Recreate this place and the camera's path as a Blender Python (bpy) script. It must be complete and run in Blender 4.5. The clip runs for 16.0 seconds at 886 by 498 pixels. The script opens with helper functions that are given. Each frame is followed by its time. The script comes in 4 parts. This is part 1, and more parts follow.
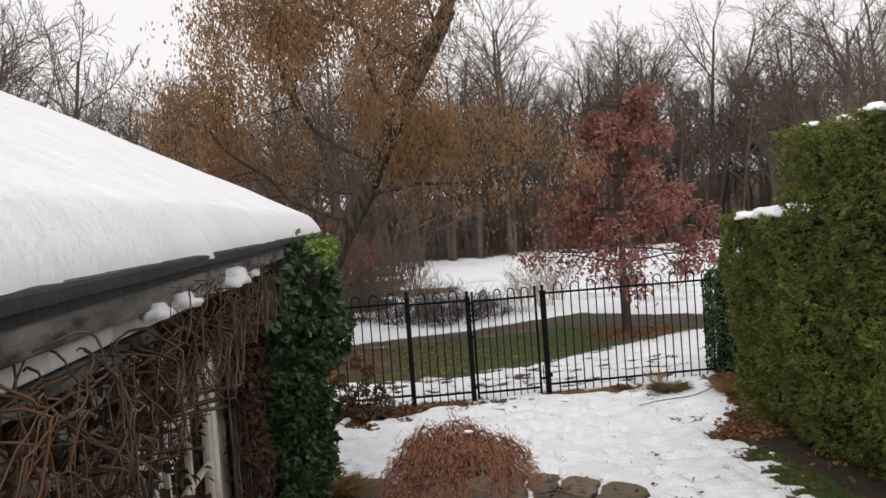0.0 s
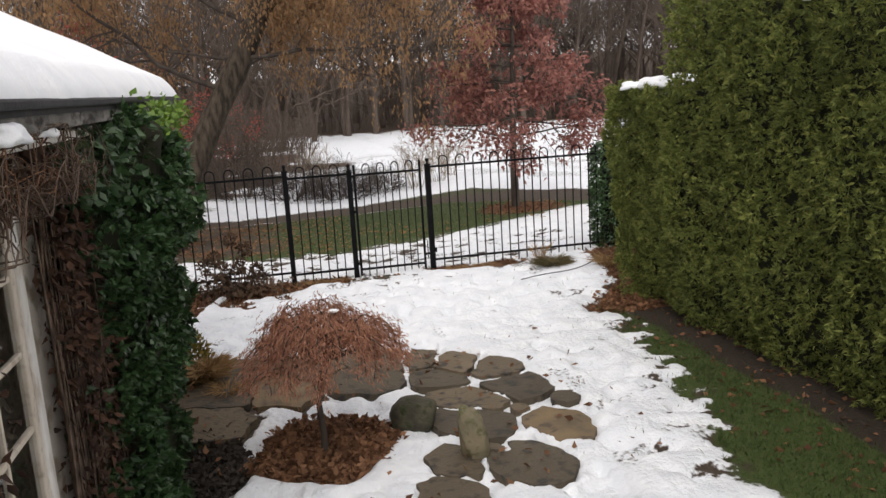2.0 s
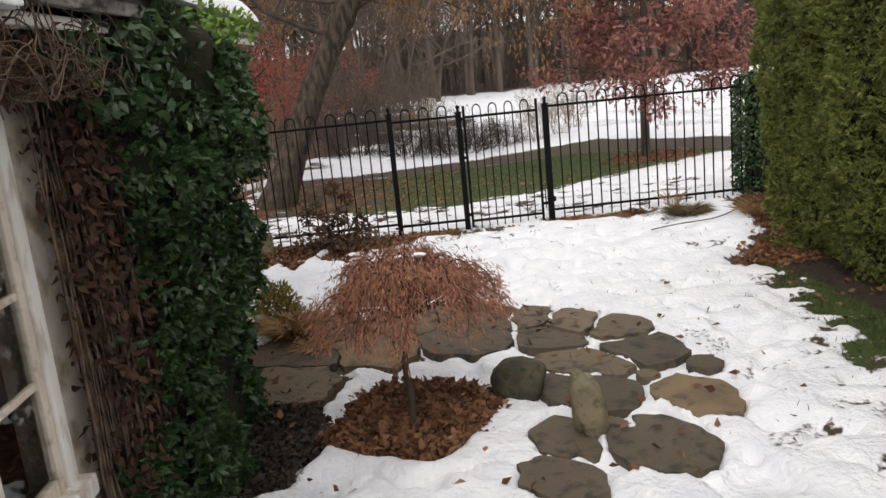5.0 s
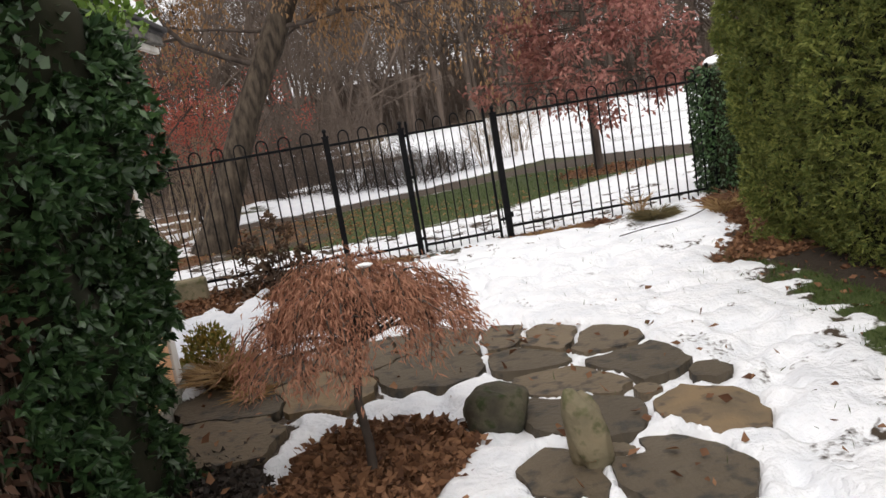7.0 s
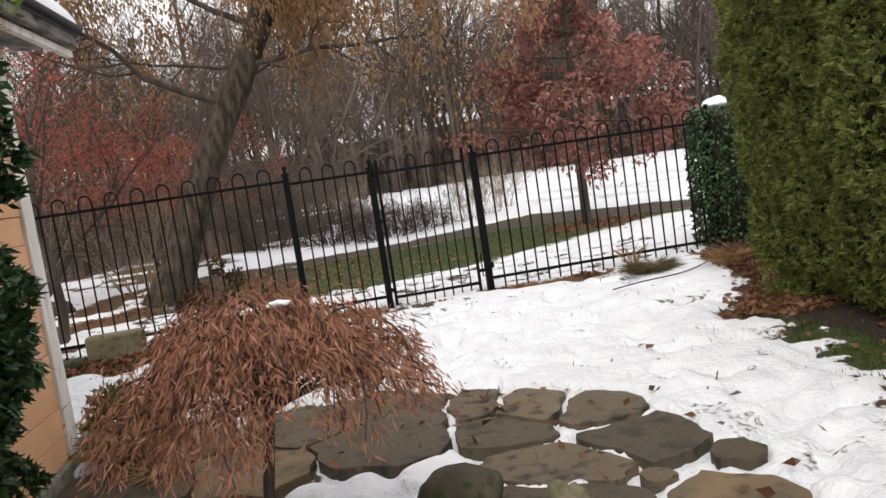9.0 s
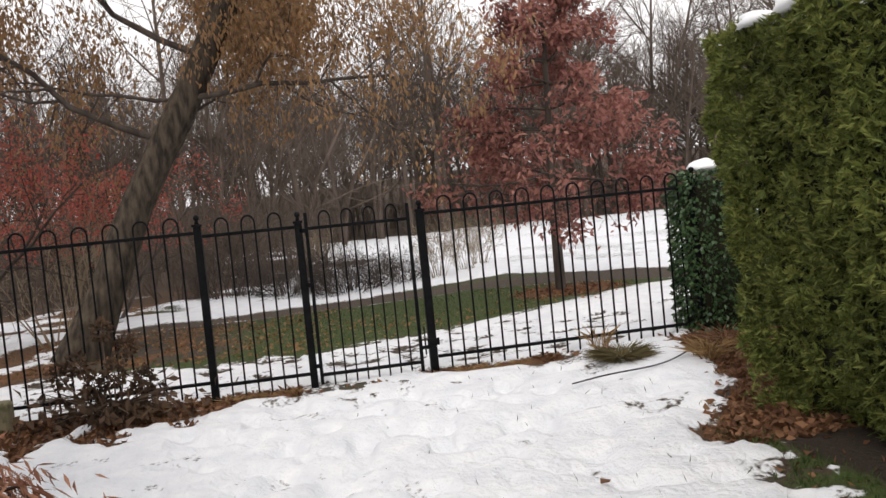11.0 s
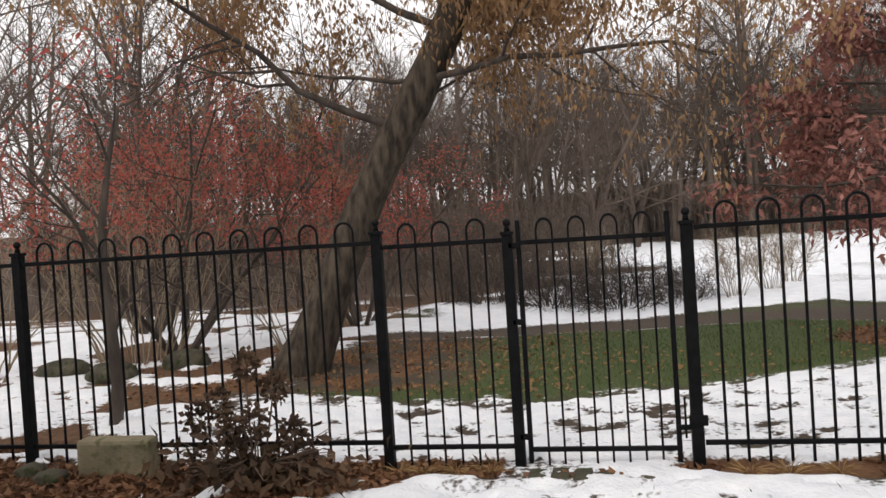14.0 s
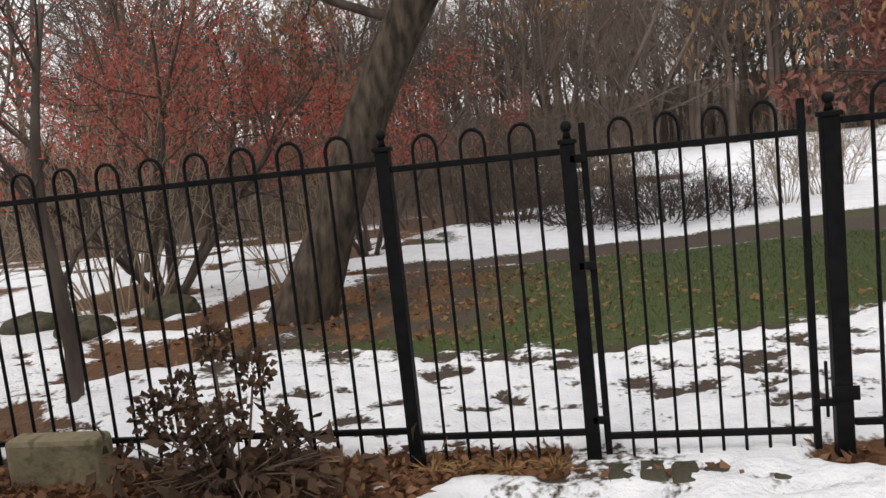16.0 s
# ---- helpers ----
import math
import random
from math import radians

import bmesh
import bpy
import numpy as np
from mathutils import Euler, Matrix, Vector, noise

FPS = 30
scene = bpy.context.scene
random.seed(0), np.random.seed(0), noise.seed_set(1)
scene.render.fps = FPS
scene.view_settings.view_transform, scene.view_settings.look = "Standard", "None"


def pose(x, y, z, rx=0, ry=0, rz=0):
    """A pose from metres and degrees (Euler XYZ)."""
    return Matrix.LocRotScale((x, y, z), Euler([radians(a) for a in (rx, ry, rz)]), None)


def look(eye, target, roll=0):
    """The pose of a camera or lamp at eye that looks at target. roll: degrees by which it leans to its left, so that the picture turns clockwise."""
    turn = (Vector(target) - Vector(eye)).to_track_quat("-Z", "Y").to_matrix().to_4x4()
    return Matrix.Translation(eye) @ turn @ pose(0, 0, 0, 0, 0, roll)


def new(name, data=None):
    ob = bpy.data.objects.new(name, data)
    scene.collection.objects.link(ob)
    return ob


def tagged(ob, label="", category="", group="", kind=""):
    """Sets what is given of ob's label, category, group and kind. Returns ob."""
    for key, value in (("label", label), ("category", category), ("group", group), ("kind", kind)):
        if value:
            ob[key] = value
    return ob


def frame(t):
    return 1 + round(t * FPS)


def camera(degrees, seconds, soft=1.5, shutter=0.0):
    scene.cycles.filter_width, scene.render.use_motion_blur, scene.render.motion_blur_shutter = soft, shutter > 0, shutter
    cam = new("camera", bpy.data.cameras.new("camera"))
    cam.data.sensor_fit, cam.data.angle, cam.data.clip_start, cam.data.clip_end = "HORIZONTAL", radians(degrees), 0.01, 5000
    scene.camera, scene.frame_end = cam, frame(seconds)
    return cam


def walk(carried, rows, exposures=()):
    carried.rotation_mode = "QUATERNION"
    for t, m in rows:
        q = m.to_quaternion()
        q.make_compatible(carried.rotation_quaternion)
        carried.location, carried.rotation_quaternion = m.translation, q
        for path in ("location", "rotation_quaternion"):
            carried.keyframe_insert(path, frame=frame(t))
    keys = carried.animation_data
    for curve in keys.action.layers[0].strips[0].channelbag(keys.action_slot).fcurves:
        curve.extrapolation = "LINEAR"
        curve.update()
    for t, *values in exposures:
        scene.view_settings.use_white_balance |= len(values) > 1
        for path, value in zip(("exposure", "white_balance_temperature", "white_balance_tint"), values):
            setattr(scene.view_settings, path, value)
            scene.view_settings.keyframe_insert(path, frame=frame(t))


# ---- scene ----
cam = camera(57.6, 16.0)
METRES, EYE, TILT, LEAN, TURN = 8.0, 2.3, 0.0, 0.0, -5.8
ROWS = [
    (0.0, 0.0, 0.0, 0.0, -0.11, -1.52, 4.22),
    (0.5, 0.0087, 0.0016, -0.0054, -1.95, -3.17, 5.49),
    (1.0, 0.0145, 0.0101, -0.0086, -4.51, -6.77, 5.75),
    (1.5, 0.0164, 0.0334, -0.0086, -7.49, -8.88, 4.46),
    (2.0, 0.0267, 0.0464, -0.0108, -7.27, -10.75, 3.5),
    (2.5, 0.0411, 0.0562, -0.0126, -3.23, -11.39, 4.39),
    (3.0, 0.0476, 0.0677, -0.0234, -5.78, -10.93, 5.07),
    (3.5, 0.0436, 0.09, -0.0307, -8.18, -11.29, 5.88),
    (4.0, 0.0471, 0.1094, -0.0455, 1.27, -9.84, 6.53),
    (4.5, 0.058, 0.139, -0.0547, 5.22, -10.91, 6.08),
    (5.0, 0.05, 0.1483, -0.0527, 1.59, -12.62, 5.57),
    (7.5, 0.0421, 0.2693, -0.1149, -3.13, -9.95, 10.1),
    (8.0, 0.0322, 0.3013, -0.1327, -4.77, -10.89, 9.9),
    (8.5, 0.0351, 0.3245, -0.1295, -5.68, -10.32, 10.2),
    (9.0, 0.0606, 0.3432, -0.1246, -3.5, -5.92, 8.44),
    (9.5, 0.076, 0.3701, -0.1242, -2.9, -2.83, 6.19),
    (10.0, 0.0878, 0.4036, -0.1216, -3.63, -2.12, 5.44),
    (12.5, 0.1611, 0.6081, -0.1173, -4.96, -3.66, 6.24),
    (13.0, 0.1669, 0.6518, -0.1156, -2.27, -3.12, 6.27),
    (13.5, 0.1724, 0.6933, -0.1137, 10.1, -1.7, 4.88),
    (14.0, 0.1592, 0.7306, -0.112, 17.09, -1.13, 3.65),
    (14.5, 0.1434, 0.7701, -0.1148, 16.39, -4.45, 3.33),
    (15.0, 0.1348, 0.8138, -0.1147, 16.95, -7.28, 5.31),
    (15.5, 0.115, 0.8514, -0.1133, 16.91, -7.29, 6.81),
    (16.0, 0.0971, 0.8842, -0.1122, 17.52, -7.04, 6.19),
]
walk(cam, [(t, pose(0, 0, EYE, TILT, LEAN, TURN) @ pose(METRES * x, METRES * y, METRES * z, 90 + pitch, roll, yaw)) for t, x, y, z, yaw, pitch, roll in ROWS],
     [(0.0, -0.1, 6900, 12), (0.5, -0.42, 6900, 12), (1.0, 0.05, 6900, 12), (5.0, 0.22, 6950, 12), (8.0, 0.38, 6950, 12), (9.5, 0.22, 6950, 12), (12.5, 0.1, 6950, 12), (16.0, 0.15, 6950, 12)])

# ---- world and light: an overcast winter noon ----
world = bpy.data.worlds.new("world")
scene.world = world
world.use_nodes = True
wn, wl = world.node_tree.nodes, world.node_tree.links
sky = wn.new("ShaderNodeTexSky")
sky.sky_type, sky.sun_disc = "NISHITA", False
sky.sun_elevation, sky.sun_rotation = radians(38), radians(200)
sky.dust_density, sky.ozone_density = 6.0, 1.0
grey = wn.new("ShaderNodeHueSaturation")
grey.inputs["Saturation"].default_value = 0.12
cloud = wn.new("ShaderNodeMix")
cloud.data_type = "RGBA"
cloud.inputs["Factor"].default_value = 0.8
cloud.inputs["B"].default_value = (8.6, 8.75, 9.2, 1)
wl.new(sky.outputs["Color"], grey.inputs["Color"])
wl.new(grey.outputs["Color"], cloud.inputs["A"])
wl.new(cloud.outputs["Result"], wn["Background"].inputs["Color"])
wn["Background"].inputs["Strength"].default_value = 0.13
sun = new("sun", bpy.data.lights.new("sun", "SUN"))
sun.data.energy, sun.data.angle, sun.data.color = 0.9, radians(25), (1.0, 0.97, 0.93)
sun.matrix_world = look((-3, -9, 12), (0, 0, 0))

rng = np.random.default_rng(7)
rnd = random.Random(11)


# ---- materials ----
def material(name, a, b, scale=8.0, rough=0.8, bump=0.3, fine=60.0, metal=0.0, c=None, island=0.0, stretch=(1, 1, 1), spec=0.3, back=0.0):
    """Two colours mixed by coarse and fine noise, a third in stains, with fine relief; island: change of value from piece to piece."""
    m = bpy.data.materials.new(name)
    m.use_nodes = True
    nt = m.node_tree
    n, l = nt.nodes, nt.links
    p = n["Principled BSDF"]
    tc, mp = n.new("ShaderNodeTexCoord"), n.new("ShaderNodeMapping")
    mp.inputs["Scale"].default_value = stretch
    l.new(tc.outputs["Object"], mp.inputs["Vector"])
    n1, n2 = n.new("ShaderNodeTexNoise"), n.new("ShaderNodeTexNoise")
    n1.inputs["Scale"].default_value, n1.inputs["Detail"].default_value = scale, 6
    n2.inputs["Scale"].default_value, n2.inputs["Detail"].default_value = fine, 4
    for t in (n1, n2):
        l.new(mp.outputs["Vector"], t.inputs["Vector"])
    ramp = n.new("ShaderNodeMapRange")
    ramp.inputs["From Min"].default_value, ramp.inputs["From Max"].default_value = 0.35, 0.65
    l.new(n1.outputs["Fac"], ramp.inputs["Value"])
    mix = n.new("ShaderNodeMix")
    mix.data_type = "RGBA"
    mix.inputs["A"].default_value, mix.inputs["B"].default_value = (*a, 1), (*b, 1)
    last = mix.outputs["Result"]
    if island:
        g, oi = n.new("ShaderNodeNewGeometry"), n.new("ShaderNodeObjectInfo")
        add, fr = n.new("ShaderNodeMath"), n.new("ShaderNodeMath")
        fr.operation = "FRACT"
        l.new(g.outputs["Random Per Island"], add.inputs[0])
        l.new(oi.outputs["Random"], add.inputs[1])
        l.new(add.outputs[0], fr.inputs[0])
        l.new(fr.outputs[0], mix.inputs["Factor"])
        hs, mr = n.new("ShaderNodeHueSaturation"), n.new("ShaderNodeMapRange")
        mr.inputs["To Min"].default_value, mr.inputs["To Max"].default_value = 1 - island, 1 + island
        l.new(n1.outputs["Fac"], mr.inputs["Value"])
        l.new(mr.outputs[0], hs.inputs["Value"])
        l.new(last, hs.inputs["Color"])
        last = hs.outputs["Color"]
    else:
        l.new(ramp.outputs[0], mix.inputs["Factor"])
    if c:
        st, mx = n.new("ShaderNodeMapRange"), n.new("ShaderNodeMix")
        st.inputs["From Min"].default_value, st.inputs["From Max"].default_value = 0.52, 0.66
        mx.data_type = "RGBA"
        mx.inputs["B"].default_value = (*c, 1)
        n3 = n.new("ShaderNodeTexNoise")
        n3.inputs["Scale"].default_value, n3.inputs["Detail"].default_value = scale * 2.3, 8
        l.new(mp.outputs["Vector"], n3.inputs["Vector"])
        l.new(n3.outputs["Fac"], st.inputs["Value"])
        l.new(st.outputs[0], mx.inputs["Factor"])
        l.new(last, mx.inputs["A"])
        last = mx.outputs["Result"]
    l.new(last, p.inputs["Base Color"])
    p.inputs["Roughness"].default_value, p.inputs["Metallic"].default_value = rough, metal
    p.inputs["Specular IOR Level"].default_value = spec
    if bump:
        bp = n.new("ShaderNodeBump")
        bp.inputs["Strength"].default_value, bp.inputs["Distance"].default_value = bump, 0.01
        l.new(n2.outputs["Fac"], bp.inputs["Height"])
        l.new(bp.outputs["Normal"], p.inputs["Normal"])
    if back:
        tr, sh = n.new("ShaderNodeBsdfTranslucent"), n.new("ShaderNodeMixShader")
        sh.inputs[0].default_value = back
        l.new(last, tr.inputs["Color"])
        l.new(p.outputs[0], sh.inputs[1])
        l.new(tr.outputs[0], sh.inputs[2])
        l.new(sh.outputs[0], n["Material Output"].inputs["Surface"])
    return m


IRON = material("black iron", (0.004, 0.0042, 0.005), (0.009, 0.009, 0.01), 20, 0.55, 0.15, 120, spec=0.07)
SNOW = material("snow", (0.80, 0.82, 0.86), (0.88, 0.89, 0.91), 5, 0.75, 0.5, 45, spec=0.2)
STONE = material("flagstone", (0.075, 0.061, 0.043), (0.15, 0.115, 0.076), 5, 0.7, 0.9, 40, c=(0.038, 0.034, 0.029), island=0.25)
TANSTONE = material("tan flagstone", (0.2, 0.14, 0.08), (0.13, 0.1, 0.065), 5, 0.75, 0.6, 40, c=(0.09, 0.07, 0.05))
ROCK = material("mossy rock", (0.04, 0.036, 0.026), (0.085, 0.076, 0.05), 7, 0.85, 1.0, 35, c=(0.026, 0.036, 0.011))
PALEROCK = material("lichened rock", (0.16, 0.14, 0.09), (0.24, 0.2, 0.13), 7, 0.85, 0.9, 35, c=(0.1, 0.1, 0.05))
GREYSTONE = material("grey stone block", (0.2, 0.19, 0.16), (0.3, 0.28, 0.24), 9, 0.85, 0.7, 50, c=(0.12, 0.13, 0.09))
PAINT = material("worn white paint", (0.7, 0.67, 0.62), (0.82, 0.8, 0.76), 6, 0.6, 0.4, 50, c=(0.5, 0.44, 0.37), stretch=(1, 1, 0.3))
CREAM = material("cream window paint", (0.6, 0.52, 0.42), (0.68, 0.61, 0.52), 8, 0.5, 0.25, 60, c=(0.45, 0.38, 0.3))
PEACH = material("peach siding paint", (0.72, 0.4, 0.22), (0.78, 0.46, 0.27), 4, 0.6, 0.2, 50)
STUCCO = material("stained stucco", (0.4, 0.35, 0.29), (0.55, 0.5, 0.44), 3, 0.85, 0.6, 70, c=(0.25, 0.2, 0.15))
GREYWOOD = material("weathered grey board", (0.07, 0.066, 0.06), (0.27, 0.255, 0.235), 9, 0.85, 0.8, 60, c=(0.03, 0.027, 0.024), stretch=(1, 0.35, 1))
DARKTRIM = material("dark roof edge", (0.02, 0.02, 0.022), (0.04, 0.04, 0.042), 10, 0.6, 0.3)
# the room's dimness is put into this dark colour
ROOM = material("room surfaces darkened in colour", (0.05, 0.045, 0.04), (0.08, 0.07, 0.06), 3, 0.9, 0.1)
BARK = material("ridged bark", (0.02, 0.015, 0.011), (0.085, 0.066, 0.048), 16, 0.9, 1.0, 45, stretch=(1, 1, 0.25))
THINBARK = material("grey brown bark", (0.045, 0.034, 0.028), (0.09, 0.072, 0.06), 9, 0.9, 0.4, 40, stretch=(1, 1, 0.3))
FARBARK = material("winter twigs", (0.075, 0.056, 0.045), (0.14, 0.11, 0.09), 0.6, 0.95, 0.0)
TANSTEM = material("tan shrub stems", (0.2, 0.15, 0.1), (0.3, 0.24, 0.17), 6, 0.9, 0.3, 40)
VINE = material("woody vine", (0.06, 0.038, 0.028), (0.19, 0.135, 0.1), 9, 0.85, 0.4, 50)
ORANGEVINE = material("russet vine stems", (0.21, 0.1, 0.048), (0.12, 0.065, 0.04), 9, 0.8, 0.3, 50)
LEAFDRY = material("dry russet leaves", (0.085, 0.038, 0.02), (0.27, 0.14, 0.075), 3, 0.8, 0.0, island=0.35, back=0.15)
LEAFDEEP = material("wet dead vine leaves", (0.028, 0.014, 0.01), (0.1, 0.05, 0.03), 3, 0.8, 0.0, island=0.3)
LEAFDARK = material("dark wet mulch chips", (0.025, 0.02, 0.017), (0.05, 0.038, 0.03), 3, 0.75, 0.0, island=0.3)
LEAFGOLD = material("tan hanging leaves", (0.35, 0.2, 0.095), (0.22, 0.14, 0.08), 0.7, 0.8, 0.0, island=0.3, back=0.35)
LEAFOAK = material("red oak leaves", (0.21, 0.078, 0.068), (0.35, 0.165, 0.13), 0.9, 0.7, 0.0, island=0.3, back=0.25)
LEAFRED = material("crimson shrub leaves", (0.42, 0.075, 0.065), (0.34, 0.13, 0.08), 0.8, 0.7, 0.0, island=0.3, back=0.3)
LEAFMAPLE = material("rust maple leaves", (0.27, 0.115, 0.075), (0.43, 0.225, 0.145), 4, 0.75, 0.0, island=0.35, back=0.2)
IVY = material("glossy ivy leaves", (0.02, 0.05, 0.018), (0.06, 0.115, 0.04), 2, 0.36, 0.0, island=0.4, spec=0.5, back=0.04)
IVYPALE = material("yellow green ivy leaves", (0.15, 0.24, 0.035), (0.09, 0.17, 0.03), 2, 0.45, 0.0, island=0.3, back=0.1)
CEDAR = material("arborvitae sprays", (0.072, 0.105, 0.024), (0.25, 0.265, 0.07), 1.6, 0.65, 0.0, island=0.5, back=0.25)
# near-black colour that stands for the shade deep in hedge and ivy
SHADECORE = material("painted inner shade", (0.012, 0.015, 0.006), (0.025, 0.024, 0.012), 6, 0.95, 0.5, 20)
GRASS = material("lawn blades", (0.035, 0.065, 0.015), (0.075, 0.105, 0.03), 1.2, 0.75, 0.0, island=0.3, back=0.15)
OLIVE = material("olive winter grass", (0.06, 0.055, 0.02), (0.15, 0.11, 0.05), 4, 0.8, 0.0, island=0.3, back=0.1)
STRAW = material("straw grass", (0.36, 0.23, 0.1), (0.25, 0.15, 0.07), 3, 0.8, 0.0, island=0.3, back=0.15)
BROWNBUD = material("dead flower heads", (0.05, 0.032, 0.022), (0.1, 0.06, 0.035), 5, 0.9, 0.3)
YELLOWGREEN = material("yellowing foliage", (0.3, 0.2, 0.045), (0.13, 0.14, 0.03), 5, 0.7, 0.0, island=0.3, back=0.15)

GLASS = bpy.data.materials.new("window glass")
GLASS.use_nodes = True
gp = GLASS.node_tree.nodes["Principled BSDF"]
gp.inputs["Base Color"].default_value = (0.9, 0.93, 0.92, 1)
gp.inputs["Roughness"].default_value, gp.inputs["Transmission Weight"].default_value, gp.inputs["IOR"].default_value = 0.015, 1.0, 1.5


# ---- mesh helpers ----
def link_mesh(name, me, mat, parent=None, label=""):
    if mat:
        me.materials.append(mat)
    ob = new(name, me)
    ob.parent = parent
    return tagged(ob, label)


def part(name, bm, mat, parent=None, label="", smooth=False):
    me = bpy.data.meshes.new(name)
    bm.to_mesh(me)
    bm.free()
    if smooth:
        me.polygons.foreach_set("use_smooth", [True] * len(me.polygons))
    return link_mesh(name, me, mat, parent, label)


def array_mesh(name, verts, faces, smooth=False):
    """A mesh from numpy vertices (n,3) and faces (m,k)."""
    me = bpy.data.meshes.new(name)
    k = faces.shape[1]
    me.vertices.add(len(verts))
    me.vertices.foreach_set("co", np.asarray(verts, np.float32).ravel())
    me.loops.add(faces.size)
    me.loops.foreach_set("vertex_index", np.asarray(faces, np.int32).ravel())
    me.polygons.add(len(faces))
    me.polygons.foreach_set("loop_start", np.arange(0, faces.size, k, dtype=np.int32))
    if smooth:
        me.polygons.foreach_set("use_smooth", np.ones(len(faces), bool))
    me.update(calc_edges=True)
    return me


def empty(name, x, y, z, label, category, group="", kind=""):
    ob = new(name)
    ob.location = (x, y, z)
    return tagged(ob, label, category, group, kind)


def box(x0, x1, y0, y1, z0, z1, bevel=0.0, bm=None):
    bm = bm or bmesh.new()
    made = bmesh.ops.create_cube(bm, size=1, matrix=Matrix.LocRotScale(((x0 + x1) / 2, (y0 + y1) / 2, (z0 + z1) / 2), None, (x1 - x0, y1 - y0, z1 - z0)))
    if bevel:
        es = list({e for v in made["verts"] for e in v.link_edges})
        bmesh.ops.bevel(bm, geom=es, offset=bevel, segments=2, affect="EDGES", profile=0.5)
    return bm


def lattice(x, y, seed):
    """Smooth value noise, 0 to 1, with cells of one unit."""
    tab = np.random.default_rng(seed).random((128, 128))
    x, y = np.asarray(x, float), np.asarray(y, float)
    ix, iy = np.floor(x).astype(int), np.floor(y).astype(int)
    fx, fy = x - ix, y - iy
    fx, fy = fx * fx * (3 - 2 * fx), fy * fy * (3 - 2 * fy)
    g = lambda a, b: tab[a % 128, b % 128]
    return (g(ix, iy) * (1 - fx) + g(ix + 1, iy) * fx) * (1 - fy) + (g(ix, iy + 1) * (1 - fx) + g(ix + 1, iy + 1) * fx) * fy


def fbm(x, y, seed, octaves=4):
    v, a = 0, 0.5
    for i in range(octaves):
        v = v + a * lattice(np.asarray(x) * 2 ** i, np.asarray(y) * 2 ** i, seed + i)
        a /= 2
    return v / (1 - 0.5 ** octaves)


def unit(v):
    return v / np.maximum(np.linalg.norm(v, axis=1, keepdims=True), 1e-9)


def leaves(pos, along, length, width, fold=0.25):
    """Folded lance-shaped leaves, six corners each: vertices and faces."""
    n = len(pos)
    along = unit(along)
    side = unit(np.cross(along, rng.normal(size=(n, 3))))
    up = np.cross(side, along)
    L, W = np.broadcast_to(length, n)[:, None], np.broadcast_to(width, n)[:, None]
    bend = up * L * rng.normal(0, 0.12, (n, 1))
    v = np.stack([pos, pos + along * L * .38 + side * W * .5 + up * W * fold, pos + along * L * .38 - side * W * .5 + up * W * fold,
                  pos + along * L * .42, pos + along * L + bend], 1).reshape(-1, 3)
    b = (np.arange(n) * 5)[:, None, None]
    f = (np.array([[0, 3, 1], [0, 2, 3], [1, 3, 4], [3, 2, 4]])[None] + b).reshape(-1, 3)
    return v, f


def fans(pos, along, length, width, fingers=5, spread=.9, fold=.12):
    """Small sprays: a few leaflets that part from one point, in one plane."""
    n = len(pos)
    along = unit(along)
    side = unit(np.cross(along, rng.normal(size=(n, 3))))
    a = np.tile(np.linspace(-spread, spread, fingers), n) + rng.normal(0, .12, n * fingers)
    q, d, sd = np.repeat(pos, fingers, 0), np.repeat(along, fingers, 0), np.repeat(side, fingers, 0)
    L = np.repeat(np.broadcast_to(length, n), fingers) * (1 - .35 * np.abs(a) / max(spread, .1)) * rng.uniform(.8, 1.1, n * fingers)
    return leaves(q, d * np.cos(a)[:, None] + sd * np.sin(a)[:, None], L, np.repeat(np.broadcast_to(width, n), fingers), fold)


class Tubes:
    """Many thin tapered tubes joined in one mesh."""

    def __init__(self):
        self.v, self.f, self.n = [], [], 0

    def add(self, pts, radii, sides=4):
        pts = np.asarray(pts, float)
        d = np.gradient(pts, axis=0)
        d = unit(d)
        ref = np.array([0.31, 0.17, 0.93]) if abs(d[0][2]) < 0.8 else np.array([0.95, 0.2, 0.1])
        s = unit(np.cross(d, ref))
        u = np.cross(s, d)
        a = np.arange(sides) * 2 * math.pi / sides
        r = np.asarray(radii, float)[:, None, None]
        ring = pts[:, None, :] + r * (np.cos(a)[None, :, None] * s[:, None, :] + np.sin(a)[None, :, None] * u[:, None, :])
        k = len(pts)
        i, j = np.meshgrid(np.arange(k - 1), np.arange(sides), indexing="ij")
        jn = (j + 1) % sides
        q = np.stack([i * sides + j, i * sides + jn, (i + 1) * sides + jn, (i + 1) * sides + j], -1).reshape(-1, 4)
        self.v.append(ring.reshape(-1, 3))
        self.f.append(q + self.n)
        self.n += k * sides

    def mesh(self, name, smooth=True):
        return array_mesh(name, np.concatenate(self.v), np.concatenate(self.f), smooth)


